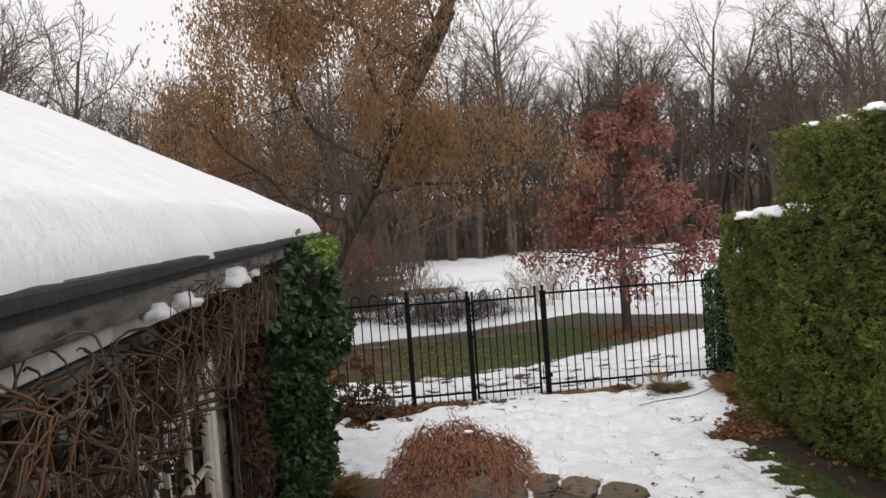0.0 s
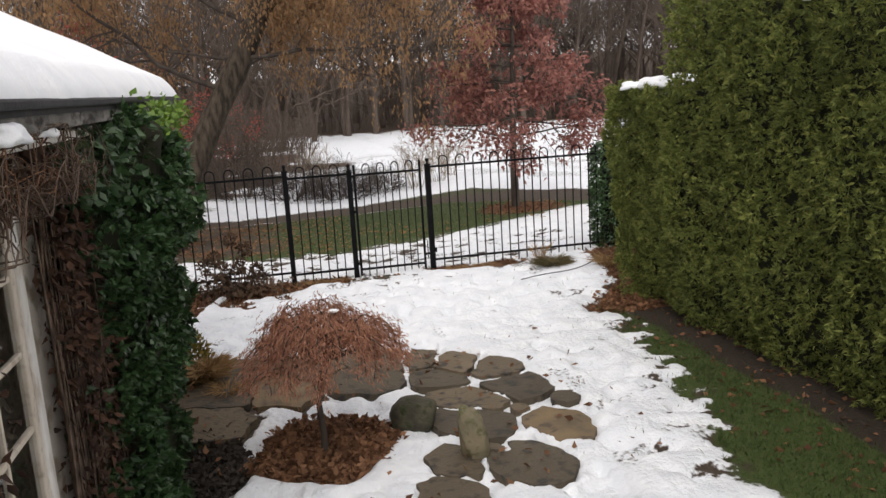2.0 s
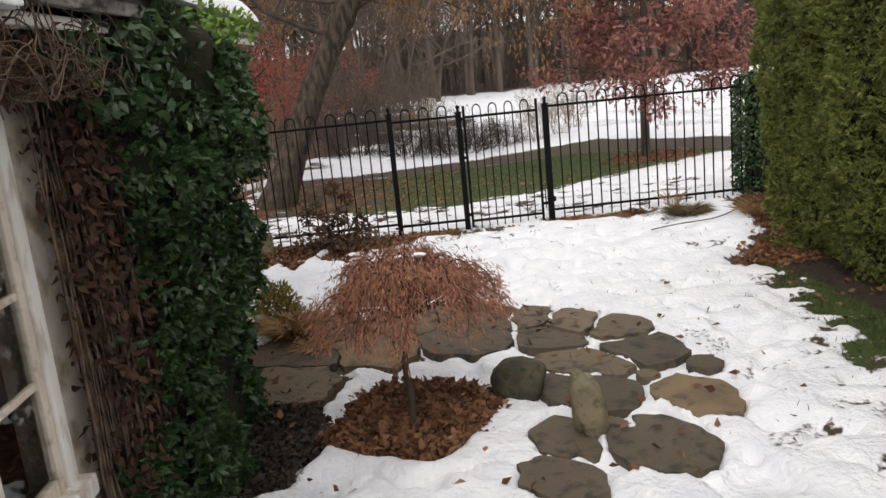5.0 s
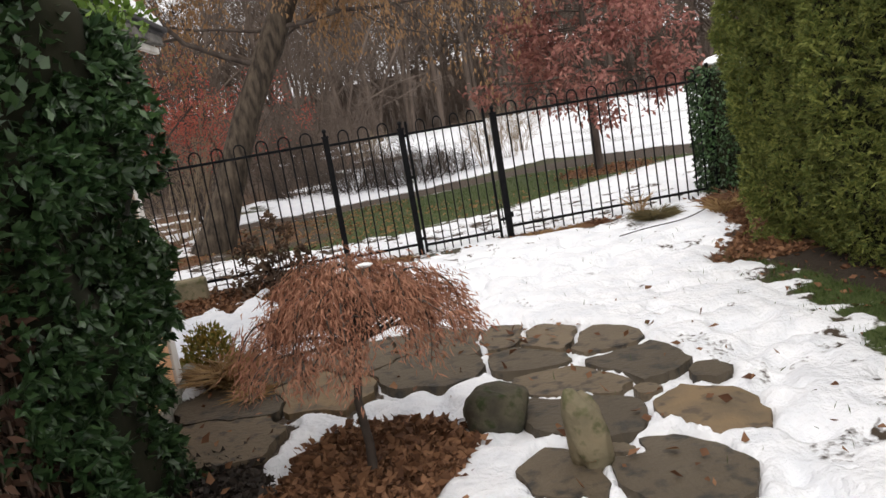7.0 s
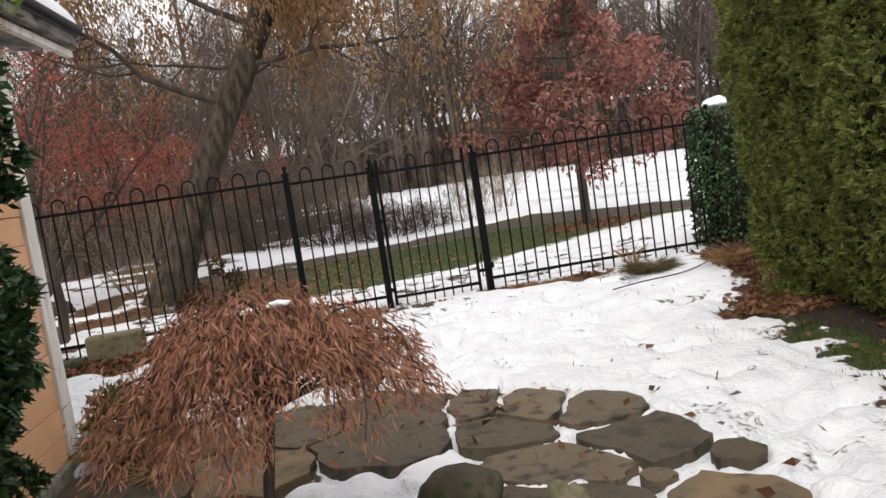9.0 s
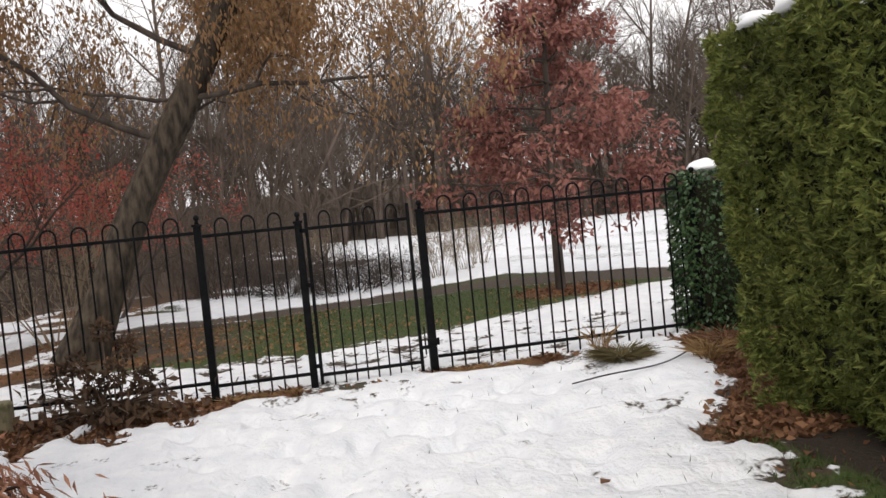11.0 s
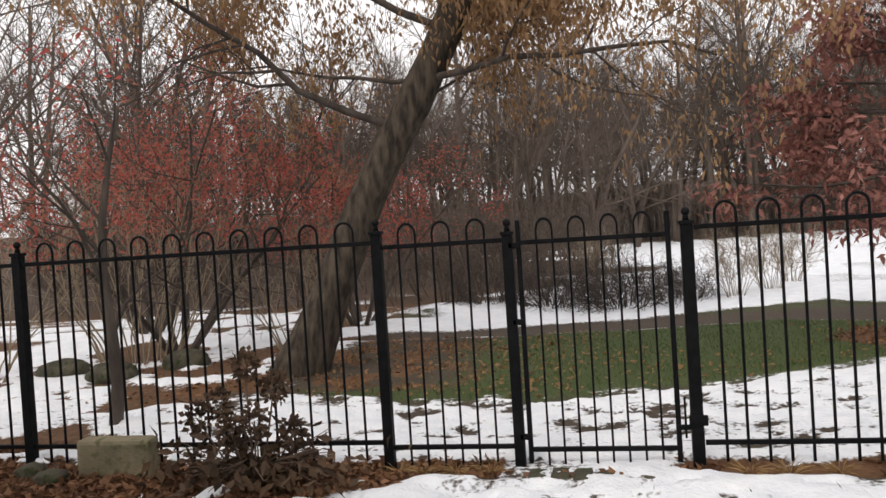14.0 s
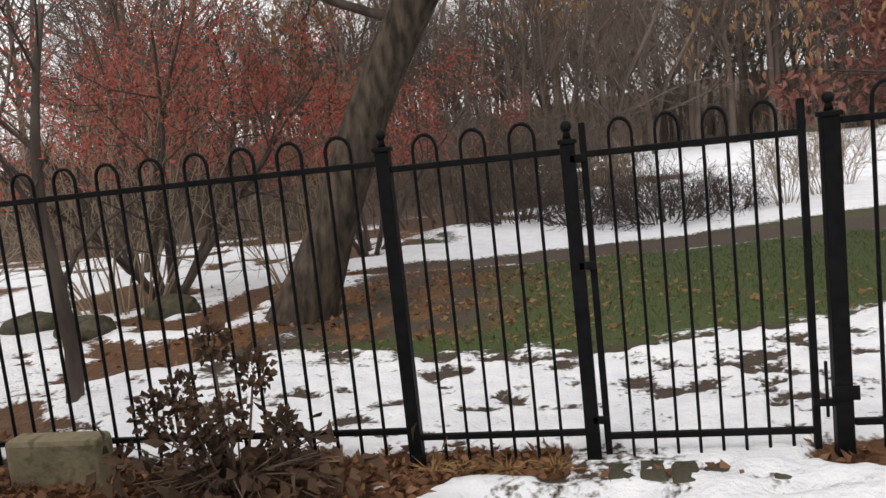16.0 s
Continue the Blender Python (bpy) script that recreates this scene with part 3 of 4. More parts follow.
tangle = empty("climbing_vine", -.6, 2.0, 0, "leafless brown climbing vine tangled over the beam and wall", "vine")
T1, T2 = Tubes(), Tubes()
lo, hi = np.array([-.8, .4, .5]), np.array([-.44, 4.45, 2.2])
for k in range(430):
    y = rng.uniform(.5, 4.2)
    z = rng.uniform(1.85, 2.16) if y > 2.5 else rng.uniform(.9, 2.12)
    vine(T1, (rng.uniform(-.72, -.5), y, z), 26, .04, (.02, .0, -.1), rng.uniform(.0014, .0042), lo, hi)
for k in range(14):
    vine(T1, (-.66, rng.uniform(.6, 2.2), rng.uniform(.2, 1.6)), 18, .08, (.0, .12, .16), rng.uniform(.01, .017), lo, hi, 6)
for k in range(110):
    y = rng.uniform(.5, 3.9)
    vine(T2, (rng.uniform(-.62, -.5), y, rng.uniform(1.92, 2.16)), 16, .04, (.05, .0, -.2), rng.uniform(.0016, .0034), lo, hi)
for k in range(80):
    y0 = rng.uniform(4.02, 4.95)
    zs = np.linspace(0, rng.uniform(1.2, 2.1), 9)
    T1.add(np.stack([-.69 + .1 * rng.random() * step(4.0, 4.6, y0) + np.cumsum(rng.normal(0, .006, 9)), y0 + np.cumsum(rng.normal(0, .018, 9)), zs], 1), np.linspace(.009, .004, 9) * rng.uniform(.5, 1.2), 4)
for T, nm, mt in ((T1, "woody_growth", VINE), (T2, "shoot_growth", ORANGEVINE)):
    o = tagged(link_mesh(nm, T.mesh(nm), mt, tangle), kind="stuff")
    o.location = (.6, -2.0, 0)
n = 5200
p = np.stack([-.8 + .16 * rng.random(n) ** 1.5, rng.uniform(.4, 2.75, n), rng.uniform(.1, 2.05, n)], 1)
p2 = np.stack([-.75 + .22 * rng.random(1500) ** 1.2, rng.uniform(2.6, 4.5, 1500), rng.uniform(1.93, 2.2, 1500)], 1)
p3 = np.stack([-.75 + .2 * rng.random(3000), rng.uniform(4.02, 4.85, 3000), rng.uniform(.1, 1.95, 3000)], 1)
p4 = np.stack([-.70 + .05 * rng.random(120), 2.75 + .5 * rng.random(120) ** 2, rng.uniform(.6, 1.7, 120)], 1)
p = np.concatenate([p, p2, p3, p4])
v, f = leaves(p, rng.normal(size=(len(p), 3)) + [.3, 0, -1.2], rng.uniform(.03, .075, len(p)), rng.uniform(.015, .04, len(p)))
o = link_mesh("dead_leaves", array_mesh("dead_leaves", v, f), LEAFDEEP, tangle, "withered brown leaves")
o.location = (.6, -2.0, 0)


def ivy_depth(y, z):
    """How far the ivy stands off the wall."""
    side = step(4.05, 5.1, y) * (1 - step(5.6, 6.1, y) * .85)
    return side * (.37 + .18 * step(.8, 2.0, z) + .05 * np.sin(y * 7 + z * 5) + .04 * np.sin(z * 9)) * (1 - .25 * step(2.1, 2.3, z))


ivy = empty("ivy", -.6, 5.2, 0, "dense glossy dark green ivy bulging from the house corner", "ivy")
# a near-black sheet under the leaves paints the shade in their hollows
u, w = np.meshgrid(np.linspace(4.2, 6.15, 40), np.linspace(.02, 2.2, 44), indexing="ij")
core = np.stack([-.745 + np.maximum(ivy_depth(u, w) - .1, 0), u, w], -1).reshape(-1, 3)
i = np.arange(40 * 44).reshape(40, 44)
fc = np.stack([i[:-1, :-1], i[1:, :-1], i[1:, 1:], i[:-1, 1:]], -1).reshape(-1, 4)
o = link_mesh("shade_core", array_mesh("shade_core", core, fc, True), SHADECORE, ivy, "dark sheet painted as the shade behind the leaves")
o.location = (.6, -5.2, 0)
n = 7800
y, z = rng.uniform(4.1, 6.25, n), rng.uniform(0, 2.24, n)
keep = (rng.random(n) < .25 * (fbm(y * 4, z * 4, 29) > .5) + .8 * step(4.3, 4.8, y)) | (z < .45)
y, z = y[keep], z[keep]
n = len(y)
d = ivy_depth(y, z)
d = np.where(z < .45, np.maximum(d - .12 * (1 - step(.3, 1.2, z)) * (y > 4.9), .22 * step(4.0, 4.4, y) * (1 - z) * (y < 5)), d)
clump = .6 * fbm(y * 3.2, z * 3.2, 21) + .4 * fbm(y * 8, z * 8, 25) - .5
hold = (clump > -.02) | (rng.random(n) < .13)
y, z, d, clump = y[hold], z[hold], d[hold], clump[hold]
n = len(y)
p = np.stack([-.75 + d * (1 - .35 * rng.random(n) ** 2) + clump * .6, y, z], 1)
v, f = fans(p, np.stack([rng.normal(.8, .6, n), rng.normal(-.5, .7, n), rng.normal(-.1, .6, n)], 1), rng.uniform(.05, .09, n), rng.uniform(.022, .034, n), 6, 1.3, .15)
o = link_mesh("leaves", array_mesh("ivy_leaves", v, f), IVY, ivy)
o.location = (.6, -5.2, 0)
n = 1900
y = rng.uniform(3.85, 5.0, n)
p = np.stack([-.74 + rng.random(n) * (.18 + .25 * step(3.9, 4.9, y)), y, 2.16 - .4 * rng.random(n) ** 1.7 * step(3.8, 4.4, y)], 1)
v, f = leaves(p, rng.normal(size=(n, 3)) + [.6, -.3, -.4], rng.uniform(.035, .085, n), rng.uniform(.024, .045, n), .12)
o = link_mesh("overhang_leaves", array_mesh("ivy_overhang", v, f), IVY, ivy)
o.location = (.6, -5.2, 0)
n = 520
p = np.stack([-.75 + rng.uniform(.2, .58, n), rng.uniform(5.0, 6.1, n), rng.normal(2.2, .05, n)], 1)
v, f = leaves(p, rng.normal(size=(n, 3)) + [.4, -.3, .5], rng.uniform(.03, .06, n), rng.uniform(.02, .035, n), .12)
o = link_mesh("top_leaves", array_mesh("ivy_top", v, f), IVYPALE, ivy, "yellow-green young leaves")
o.location = (.6, -5.2, 0)


# ---- the clipped hedge ----
def hedge_top(y):
    return np.where(y < 6.78, 2.92, 2.2) + .06 * (fbm(y * 2.5, y * 0 + 3, 12) - .5)


def hedge_face(y, z):
    return 3.80 + .1 * (1.7 - z) + .03 * (1 - step(0, .6, z)) + .12 * (fbm(y * 1.3, z * 1.3, 23) - .5) + .22 * (fbm(y * 6, z * 6, 27, 2) - .5) + .035 * np.sin(y * 5.2) + .01 * (y - 5)


hedge = empty("hedge", 4.4, 3.5, 0, "tall clipped green arborvitae hedge with snow on top", "hedge")
# solid core boxes; their dark colour paints the shade between the sprays
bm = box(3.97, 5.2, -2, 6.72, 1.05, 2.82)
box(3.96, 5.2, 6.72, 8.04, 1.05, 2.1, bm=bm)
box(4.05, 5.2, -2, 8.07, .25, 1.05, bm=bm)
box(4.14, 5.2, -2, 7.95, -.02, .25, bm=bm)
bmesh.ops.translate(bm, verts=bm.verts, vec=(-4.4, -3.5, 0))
part("shade_core", bm, SHADECORE, hedge, "near-black core painted as the shade inside the hedge")
pos, out = [], []
n = 52000
y, z = 8.14 - 9.6 * rng.random(n) ** 1.4, 2.95 * rng.random(n) ** .9
ok = z < hedge_top(y)
y, z = y[ok], z[ok]
x = hedge_face(y, z) + .13 * rng.random(len(y)) ** 2
pos.append(np.stack([x, y, z], 1)); out.append(np.stack([-.8 + 0 * y, .1 + 0 * y, np.where(rng.random(len(y)) < .5, .85, -.45)], 1))
n = 5000
x, z = rng.uniform(3.85, 5.2, n), 2.25 * rng.random(n)
pos.append(np.stack([x, 8.12 - .12 * rng.random(n) + .1 * (fbm(x * 2, z * 2, 33) - .5), z], 1)); out.append(np.tile([0, 1.0, .55], (n, 1)))
n = 5000
x, y = rng.uniform(3.8, 5.2, n), rng.uniform(-1, 8.2, n)
pos.append(np.stack([x, y, hedge_top(y) - .06 * rng.random(n)], 1)); out.append(np.tile([-.2, 0, 1.0], (n, 1)))
n = 1200
x, z = rng.uniform(3.8, 5.2, n), rng.uniform(2.1, 2.9, n)
pos.append(np.stack([x, 6.8 - .1 * rng.random(n), z], 1)); out.append(np.tile([-.2, 1, .5], (n, 1)))
pos, out = np.concatenate(pos), np.concatenate(out)
n = len(pos)
v, f = fans(pos, out + rng.normal(0, .5, (n, 3)), rng.uniform(.035, .08, n), rng.uniform(.009, .015, n), 5, .85, .1)
v = v.copy(); v -= np.array([4.4, 3.5, 0])
link_mesh("sprays", array_mesh("hedge_sprays", v, f), CEDAR, hedge)
for x, y, r in ((3.85, 7.7, .13), (3.95, 7.3, .2), (3.86, 7.0, .12), (4.3, 7.5, .2), (3.84, 6.42, .08), (3.9, 6.1, .1), (3.8, 5.55, .1), (3.82, 5.2, .16), (3.78, 4.85, .14), (3.95, 5.0, .2), (3.8, 4.3, .16), (4.2, 5.8, .2)):
    lump_snow(x, y, float(hedge_top(np.array(y))) - .02, r, r * 1.2, r * .45, "clump of wet snow on the hedge top", "hedge snow")
for y, z in ((4.98, 2.74), (5.08, 2.82), (4.8, 2.66)):
    lump_snow(float(hedge_face(np.array(y), np.array(z))), y, z, .06, .09, .06, "clump of wet snow on the hedge top", "hedge snow")


def ivy_pillar():
    """The ivy-covered end of the fence."""
    t = empty("ivy_pillar", 4.98, 10.36, 0, "dark ivy-covered fence end with snow on top", "ivy")
    # dark box whose colour gives the shade between the pillar's leaves
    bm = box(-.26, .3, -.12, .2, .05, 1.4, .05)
    part("shade_core", bm, SHADECORE, t)
    n = 6500
    a = rng.random(n) * 6.283
    z = rng.uniform(.02, 1.5, n)
    k = (np.abs(np.cos(a)) ** 4 + np.abs(np.sin(a)) ** 4) ** -.25 * (1 - .25 * step(1.3, 1.52, z)) * rng.uniform(.85, 1.08, n)
    p = np.stack([.02 + .4 * k * np.cos(a), .03 + .26 * k * np.sin(a), z], 1)
    v, f = leaves(p, np.stack([np.cos(a), np.sin(a), -.6 + 0 * a], 1) + rng.normal(0, .5, (n, 3)), rng.uniform(.035, .065, n), rng.uniform(.022, .04, n), .12)
    link_mesh("leaves", array_mesh("pillar_leaves", v, f), IVY, t)


ivy_pillar()
lump_snow(4.86, 10.36, 1.49, .13, .1, .07, "cap of snow on the ivy")
lump_snow(5.12, 10.38, 1.46, .08, .09, .05, "cap of snow on the ivy")


# ---- the iron fence and gate ----
FY = 10.3


def hairpin(gap, z0, z1, r=.0085):
    """Two pickets joined by a hoop on top."""
    T = Tubes()
    a = np.linspace(0, math.pi, 9)
    arc = [(gap / 2 - gap / 2 * math.cos(t), 0, z1 + gap / 2 * math.sin(t) * 1.1) for t in a]
    T.add([(0, 0, z0)] + arc + [(gap, 0, z0)], [r] * 11, 6)
    return T.mesh("hoop_picket")


def single(z0, z1, r=.0085):
    T = Tubes()
    T.add([(0, 0, z0), (0, 0, z1)], [r, r], 6)
    return T.mesh("picket")


PITCH = .1125
HOOP, PICKET = hairpin(PITCH, .03, 1.40), single(.03, 1.335)
HOOP.materials.append(IRON), PICKET.materials.append(IRON)


def panel(name, x0, x1, loops, label, category, first=True, zoff=0.0):
    t = empty(name, x0, FY, zoff, label, category, "iron fence")
    w = x1 - x0
    part("top_rail", box(0, w, -.013, .013, 1.318, 1.345, .004), IRON, t)
    part("bottom_rail", box(0, w, -.013, .013, .125, .152, .004), IRON, t)
    pitch = w / (2 * loops + 1) if first else w / (2 * loops)
    for i in range(loops):
        o = new("hoop_picket", HOOP)
        o.parent = t
        o.location = (pitch * (2 * i + (1 if first else .5)), 0, 0)
        o.scale = (pitch / PITCH, 1, 1)
    return t


def post(x, z, wide=.06, top=1.37, ball=True):
    t = empty("fence_post", x, FY, z, "square black iron fence post with a finial", "post", "iron fence")
    part("shaft", box(-wide / 2, wide / 2, -wide / 2, wide / 2, -.05, top, .004), IRON, t)
    part("cap", box(-wide / 2 - .008, wide / 2 + .008, -wide / 2 - .008, wide / 2 + .008, top, top + .02, .004), IRON, t)
    bm = bmesh.new()
    bmesh.ops.create_uvsphere(bm, u_segments=12, v_segments=8, radius=.024, matrix=Matrix.Translation((0, 0, top + .07)))
    bmesh.ops.create_cone(bm, segments=10, radius1=.02, radius2=.009, depth=.05, cap_ends=True, matrix=Matrix.Translation((0, 0, top + .042)))
    part("finial", bm, IRON, t, smooth=True)


for x, z, w in ((-4.35, .05, .06), (-1.9, .06, .06), (.53, .05, .06), (1.31, .0, .06), (2.3, .0, .066), (4.72, .06, .06)):
    post(x, z, w)
panel("iron_fence", -4.32, -1.93, 10, "black wrought-iron fence panel with hooped pickets", "fence", zoff=.04)
panel("iron_fence", -1.87, .5, 10, "black wrought-iron fence panel with hooped pickets", "fence", zoff=.04)
panel("iron_fence", .56, 1.28, 3, "short black wrought-iron fence panel with hooped pickets", "fence", zoff=.01)
panel("iron_fence", 2.34, 4.69, 10, "black wrought-iron fence panel with hooped pickets", "fence", zoff=.02)
gate = panel("garden_gate", 1.385, 2.2, 4, "closed black wrought-iron garden gate with hooped pickets", "gate", zoff=-.01)
for x in (-.012, .815):
    part("stile", box(x - .014, x + .014, -.014, .014, .06, 1.46, .004), IRON, gate)
part("latch", box(.80, .9, -.035, -.018, .245, .275, .004), IRON, gate, "black iron drop-bolt latch")
part("bolt", box(.846, .858, -.034, -.022, .2, .43, .003), IRON, gate)
part("latch_plate", box(.87, .97, -.045, -.037, .27, .33, .004), IRON, gate)
for z in (.86, .2, 1.3):
    part("hinge", box(-.07, .0, -.03, -.015, z, z + .035, .004), IRON, gate)


# ---- paving ----
def stone_outline(k, joint):
    """The rim of one flagstone, drawn in where its neighbours come close."""
    a = np.linspace(0, 2 * math.pi, 44, endpoint=False)
    t = np.linspace(1.6, .1, 90)
    A, T = np.meshgrid(a, t, indexing="ij")
    u, v = T * np.cos(A) * STN[k, 2], T * np.sin(A) * STN[k, 3]
    x, y = STN[k, 0] + u * AX[0] + v * AY[0], STN[k, 1] + u * AX[1] + v * AY[1]
    near, e = paving(x, y)
    first = np.argmax((near == k) & (e > joint), 1)
    i = np.arange(len(a))
    return [Vector((x[n, m], y[n, m])) for n, m in zip(i, first)]


pave = tagged(empty("pavement", 0, 0, 0, "irregular brown flagstones with snow in the joints", "paving"), kind="structure")
for k in range(len(CELLS)):
    pts = stone_outline(k, 0.0)
    top = .034 + rnd.uniform(-.004, .008)
    bm = bmesh.new()
    vs = []
    for q in pts:
        s = .012 * noise.noise(Vector((q.x * 11, q.y * 11, k * 3.7)))
        vs.append(bm.verts.new((q.x + s, q.y - s, top + .006 * noise.noise(Vector((q.x * 6, q.y * 6, 2))))))
    face = bm.faces.new(vs)
    ext = bmesh.ops.extrude_face_region(bm, geom=[face])
    bmesh.ops.translate(bm, verts=[g for g in ext["geom"] if isinstance(g, bmesh.types.BMVert)], vec=(0, 0, -.07))
    bmesh.ops.recalc_face_normals(bm, faces=bm.faces)
    part("flagstone", bm, TANSTONE if k in (9, 15) else STONE, pave)


sill = empty("gate_threshold", 1.8, 10.14, .0, "row of worn tan bricks under the gate", "threshold")
for k in range(7):
    o = part("brick", box(-.055, .055, -.1, .1, -.04, .035 + .004 * (k % 3), .01), ROCK, sill)
    o.location = (-.38 + k * .124, .015 * math.sin(k * 2), 0)


def rock(name, x, y, rx, ry, rz, mat, label, seed, lean=0.0, sub=4, flat=.2):
    bm = bmesh.new()
    bmesh.ops.create_icosphere(bm, subdivisions=sub, radius=1)
    off = Vector((seed, seed * 2, 0))
    for v in bm.verts:
        c = v.co.copy()
        c = Vector([math.copysign(abs(a) ** .75, a) for a in c])
        k = 1 + .22 * noise.noise(c * 1.2 + off) + .07 * noise.noise(c * 3.5 + off) + .025 * noise.noise(c * 9 + off)
        v.co = Vector((c.x * rx * k + lean * c.z, c.y * ry * k, max(c.z, -1) * rz * k))
    o = part(name, bm, mat, smooth=True)
    o.location = (x, y, rz * (1 - flat))
    return tagged(o, label, "rock")


rock("boulder", 1.11, 5.5, .155, .14, .118, ROCK, "round dark mossy boulder beside the paving", 4.0)
rock("standing_stone", 1.36, 4.86, .085, .07, .2, PALEROCK, "upright pale lichened stone on a flagstone", 9.0, -.03)
rock("edge_stone", 2.42, 4.95, .07, .05, .04, ROCK, "small flat stone at the paving edge", 13.0)
block = part("stone_block", box(-.25, .25, -.07, .07, -.02, .25, .03), PALEROCK, smooth=False)
block.location = (-1.17, 10.15, .02)
tagged(block, "rough grey stone block set in leaf litter by the fence", "stone")
for x, y in ((-1.75, 10.1), (-1.5, 9.95)):
    rock("edge_stone", x, y, .1, .08, .07, ROCK, "dark stone in the leaf litter by the fence", x * 5)
house_stone = rock("edge_stone", -.62, 7.12, .06, .08, .1, GREYSTONE, "grey stone at the foot of the house corner", 3.0)


# ---- the weeping maple ----
def weeping_maple():
    t = empty("weeping_maple", .47, 5.26, 0, "small weeping laceleaf maple with withered rust-red leaves", "tree")
    T = Tubes()
    T.add([(0, 0, -.03), (.01, 0, .15), (-.005, .01, .35), (.03, 0, .55), (.06, .0, .7)], [.026, .021, .019, .018, .016], 8)
    o = link_mesh("trunk", T.mesh("maple_trunk"), THINBARK, t)
    T = Tubes()
    P, D = [], []
    for k in range(74):
        a = k * 2.39996 + rng.normal(0, .2)
        R = .53 * math.sqrt((k + 6) / 80) * rng.uniform(.85, 1.12)
        peak = rng.uniform(.86, 1.02) - .25 * (R / .55) ** 3
        end = rng.uniform(.5, .68) if R > .35 else rng.uniform(.6, .85)
        s = np.linspace(0, 1, 12)
        r = R * np.sin(s * 1.57) ** 1.1
        z = .62 + (peak - .62) * np.sin(np.clip(s / .6, 0, 1) * 1.57) - np.clip(s - .55, 0, 1) ** 1.5 * (peak - end) * 3.2
        tw = a + .5 * (s - .5) * rng.normal()
        pts = np.stack([.05 + r * np.cos(tw), r * np.sin(tw), z], 1) + np.cumsum(rng.normal(0, .006, (12, 3)), 0)
        one = Tubes()
        one.add(pts, np.linspace(.009, .0018, 12), 4)
        link_mesh("branch", one.mesh("maple_branch"), THINBARK, t)
        m = 240
        i = rng.integers(4, 11, m)
        q = pts[i] + (pts[i + 1 - (i == 11)] - pts[i]) * rng.random((m, 1)) + rng.normal(0, .03, (m, 3))
        P.append(q)
        D.append(np.stack([np.cos(a) * .5 + rng.normal(0, .55, m), np.sin(a) * .5 + rng.normal(0, .55, m), -.9 + rng.normal(0, .35, m)], 1))
    P, D = np.concatenate(P), np.concatenate(D)
    n = len(P)
    v, f = leaves(P, D, rng.uniform(.022, .06, n), rng.uniform(.0035, .009, n), .3)
    link_mesh("leaves", array_mesh("maple_leaves", v, f), LEAFMAPLE, t)


weeping_maple()
lump_snow(.6, 5.2, .95, .035, .025, .014, "dab of snow on the maple", "snow lumps")
lump_snow(.5, 5.3, .93, .028, .022, .012, "dab of snow on the maple", "snow lumps")


# ---- trees beyond the fence ----
def big_tree():
    t = empty("leaning_tree", -1.4, 13.6, 0, "large leaning tree hung with tan withered leaves", "tree")
    T = Tubes()
    s = np.linspace(0, 1, 14)
    pts = np.stack([3.2 * s ** 1.08 + .03 * np.sin(s * 15), .5 * s, -.1 + 6.2 * s], 1)
    rad = (.205 + .13 * np.exp(-s * 14) - .05 * s) * (1 + .05 * np.sin(s * 31))
    T.add(pts, rad, 14)
    link_mesh("trunk", T.mesh("big_trunk"), BARK, t)
    T, tips = Tubes(), []
    plan = [(8, .55, .55, .26, 6), (6, .5, .5, .2, 4), (5, .5, .5, .22, 3), (0, 0, 0, .2, 3)]
    for z0, d, L, r in ((.45, (.7, .5, .3), 1.9, .024), (.5, (-.9, .3, .3), 2.3, .028), (.42, (-.9, -.1, .5), 3.3, .045), (.5, (.9, -.3, .4), 3.0, .04), (.58, (-.7, .5, .5), 3.6, .045), (.62, (.8, .5, .5), 3.2, .04), (.7, (-.6, -.7, .7), 3.6, .05), (.78, (.5, -.6, .6), 3.4, .045),
                        (.85, (-.9, .1, .6), 4.0, .05), (1., (.4, .2, .9), 4.2, .08), (1., (-.5, .1, .9), 4.0, .06)):
        p = np.array([np.interp(z0, s, pts[:, i]) for i in range(3)])
        grow(T, p, d, L, r, 0, plan, tips, .015)
    link_mesh("branchwork", T.mesh("big_limbs"), THINBARK, t)
    tips = np.array(tips)
    dens = fbm(tips[:, 0] * .9 + 7, tips[:, 2] * .9, 51)
    tips = tips[(dens > .3) & ((tips[:, 0] > -.2 + .5 * rng.random(len(tips))) | (tips[:, 2] > 3.6))]
    low = tips[:, 2] < np.where(tips[:, 0] > 1.6, 2.9, 2.1)
    tips = tips[~low | (rng.random(len(tips)) < .06)]
    P = np.repeat(tips, 3, 0) + rng.normal(0, .26, (len(tips) * 3, 3))
    P = P[rng.random(len(P)) < .85]
    P = np.repeat(P, 10, 0) + rng.normal(0, 1, (len(P) * 10, 3)) * [.07, .07, .1]
    n = len(P)
    D = np.stack([rng.normal(0, .35, n), rng.normal(0, .35, n), -1 + rng.normal(0, .25, n)], 1)
    v, f = leaves(P, D, rng.uniform(.05, .11, n), rng.uniform(.02, .04, n), .25)
    link_mesh("leaves", array_mesh("big_leaves", v, f), LEAFGOLD, t)


big_tree()


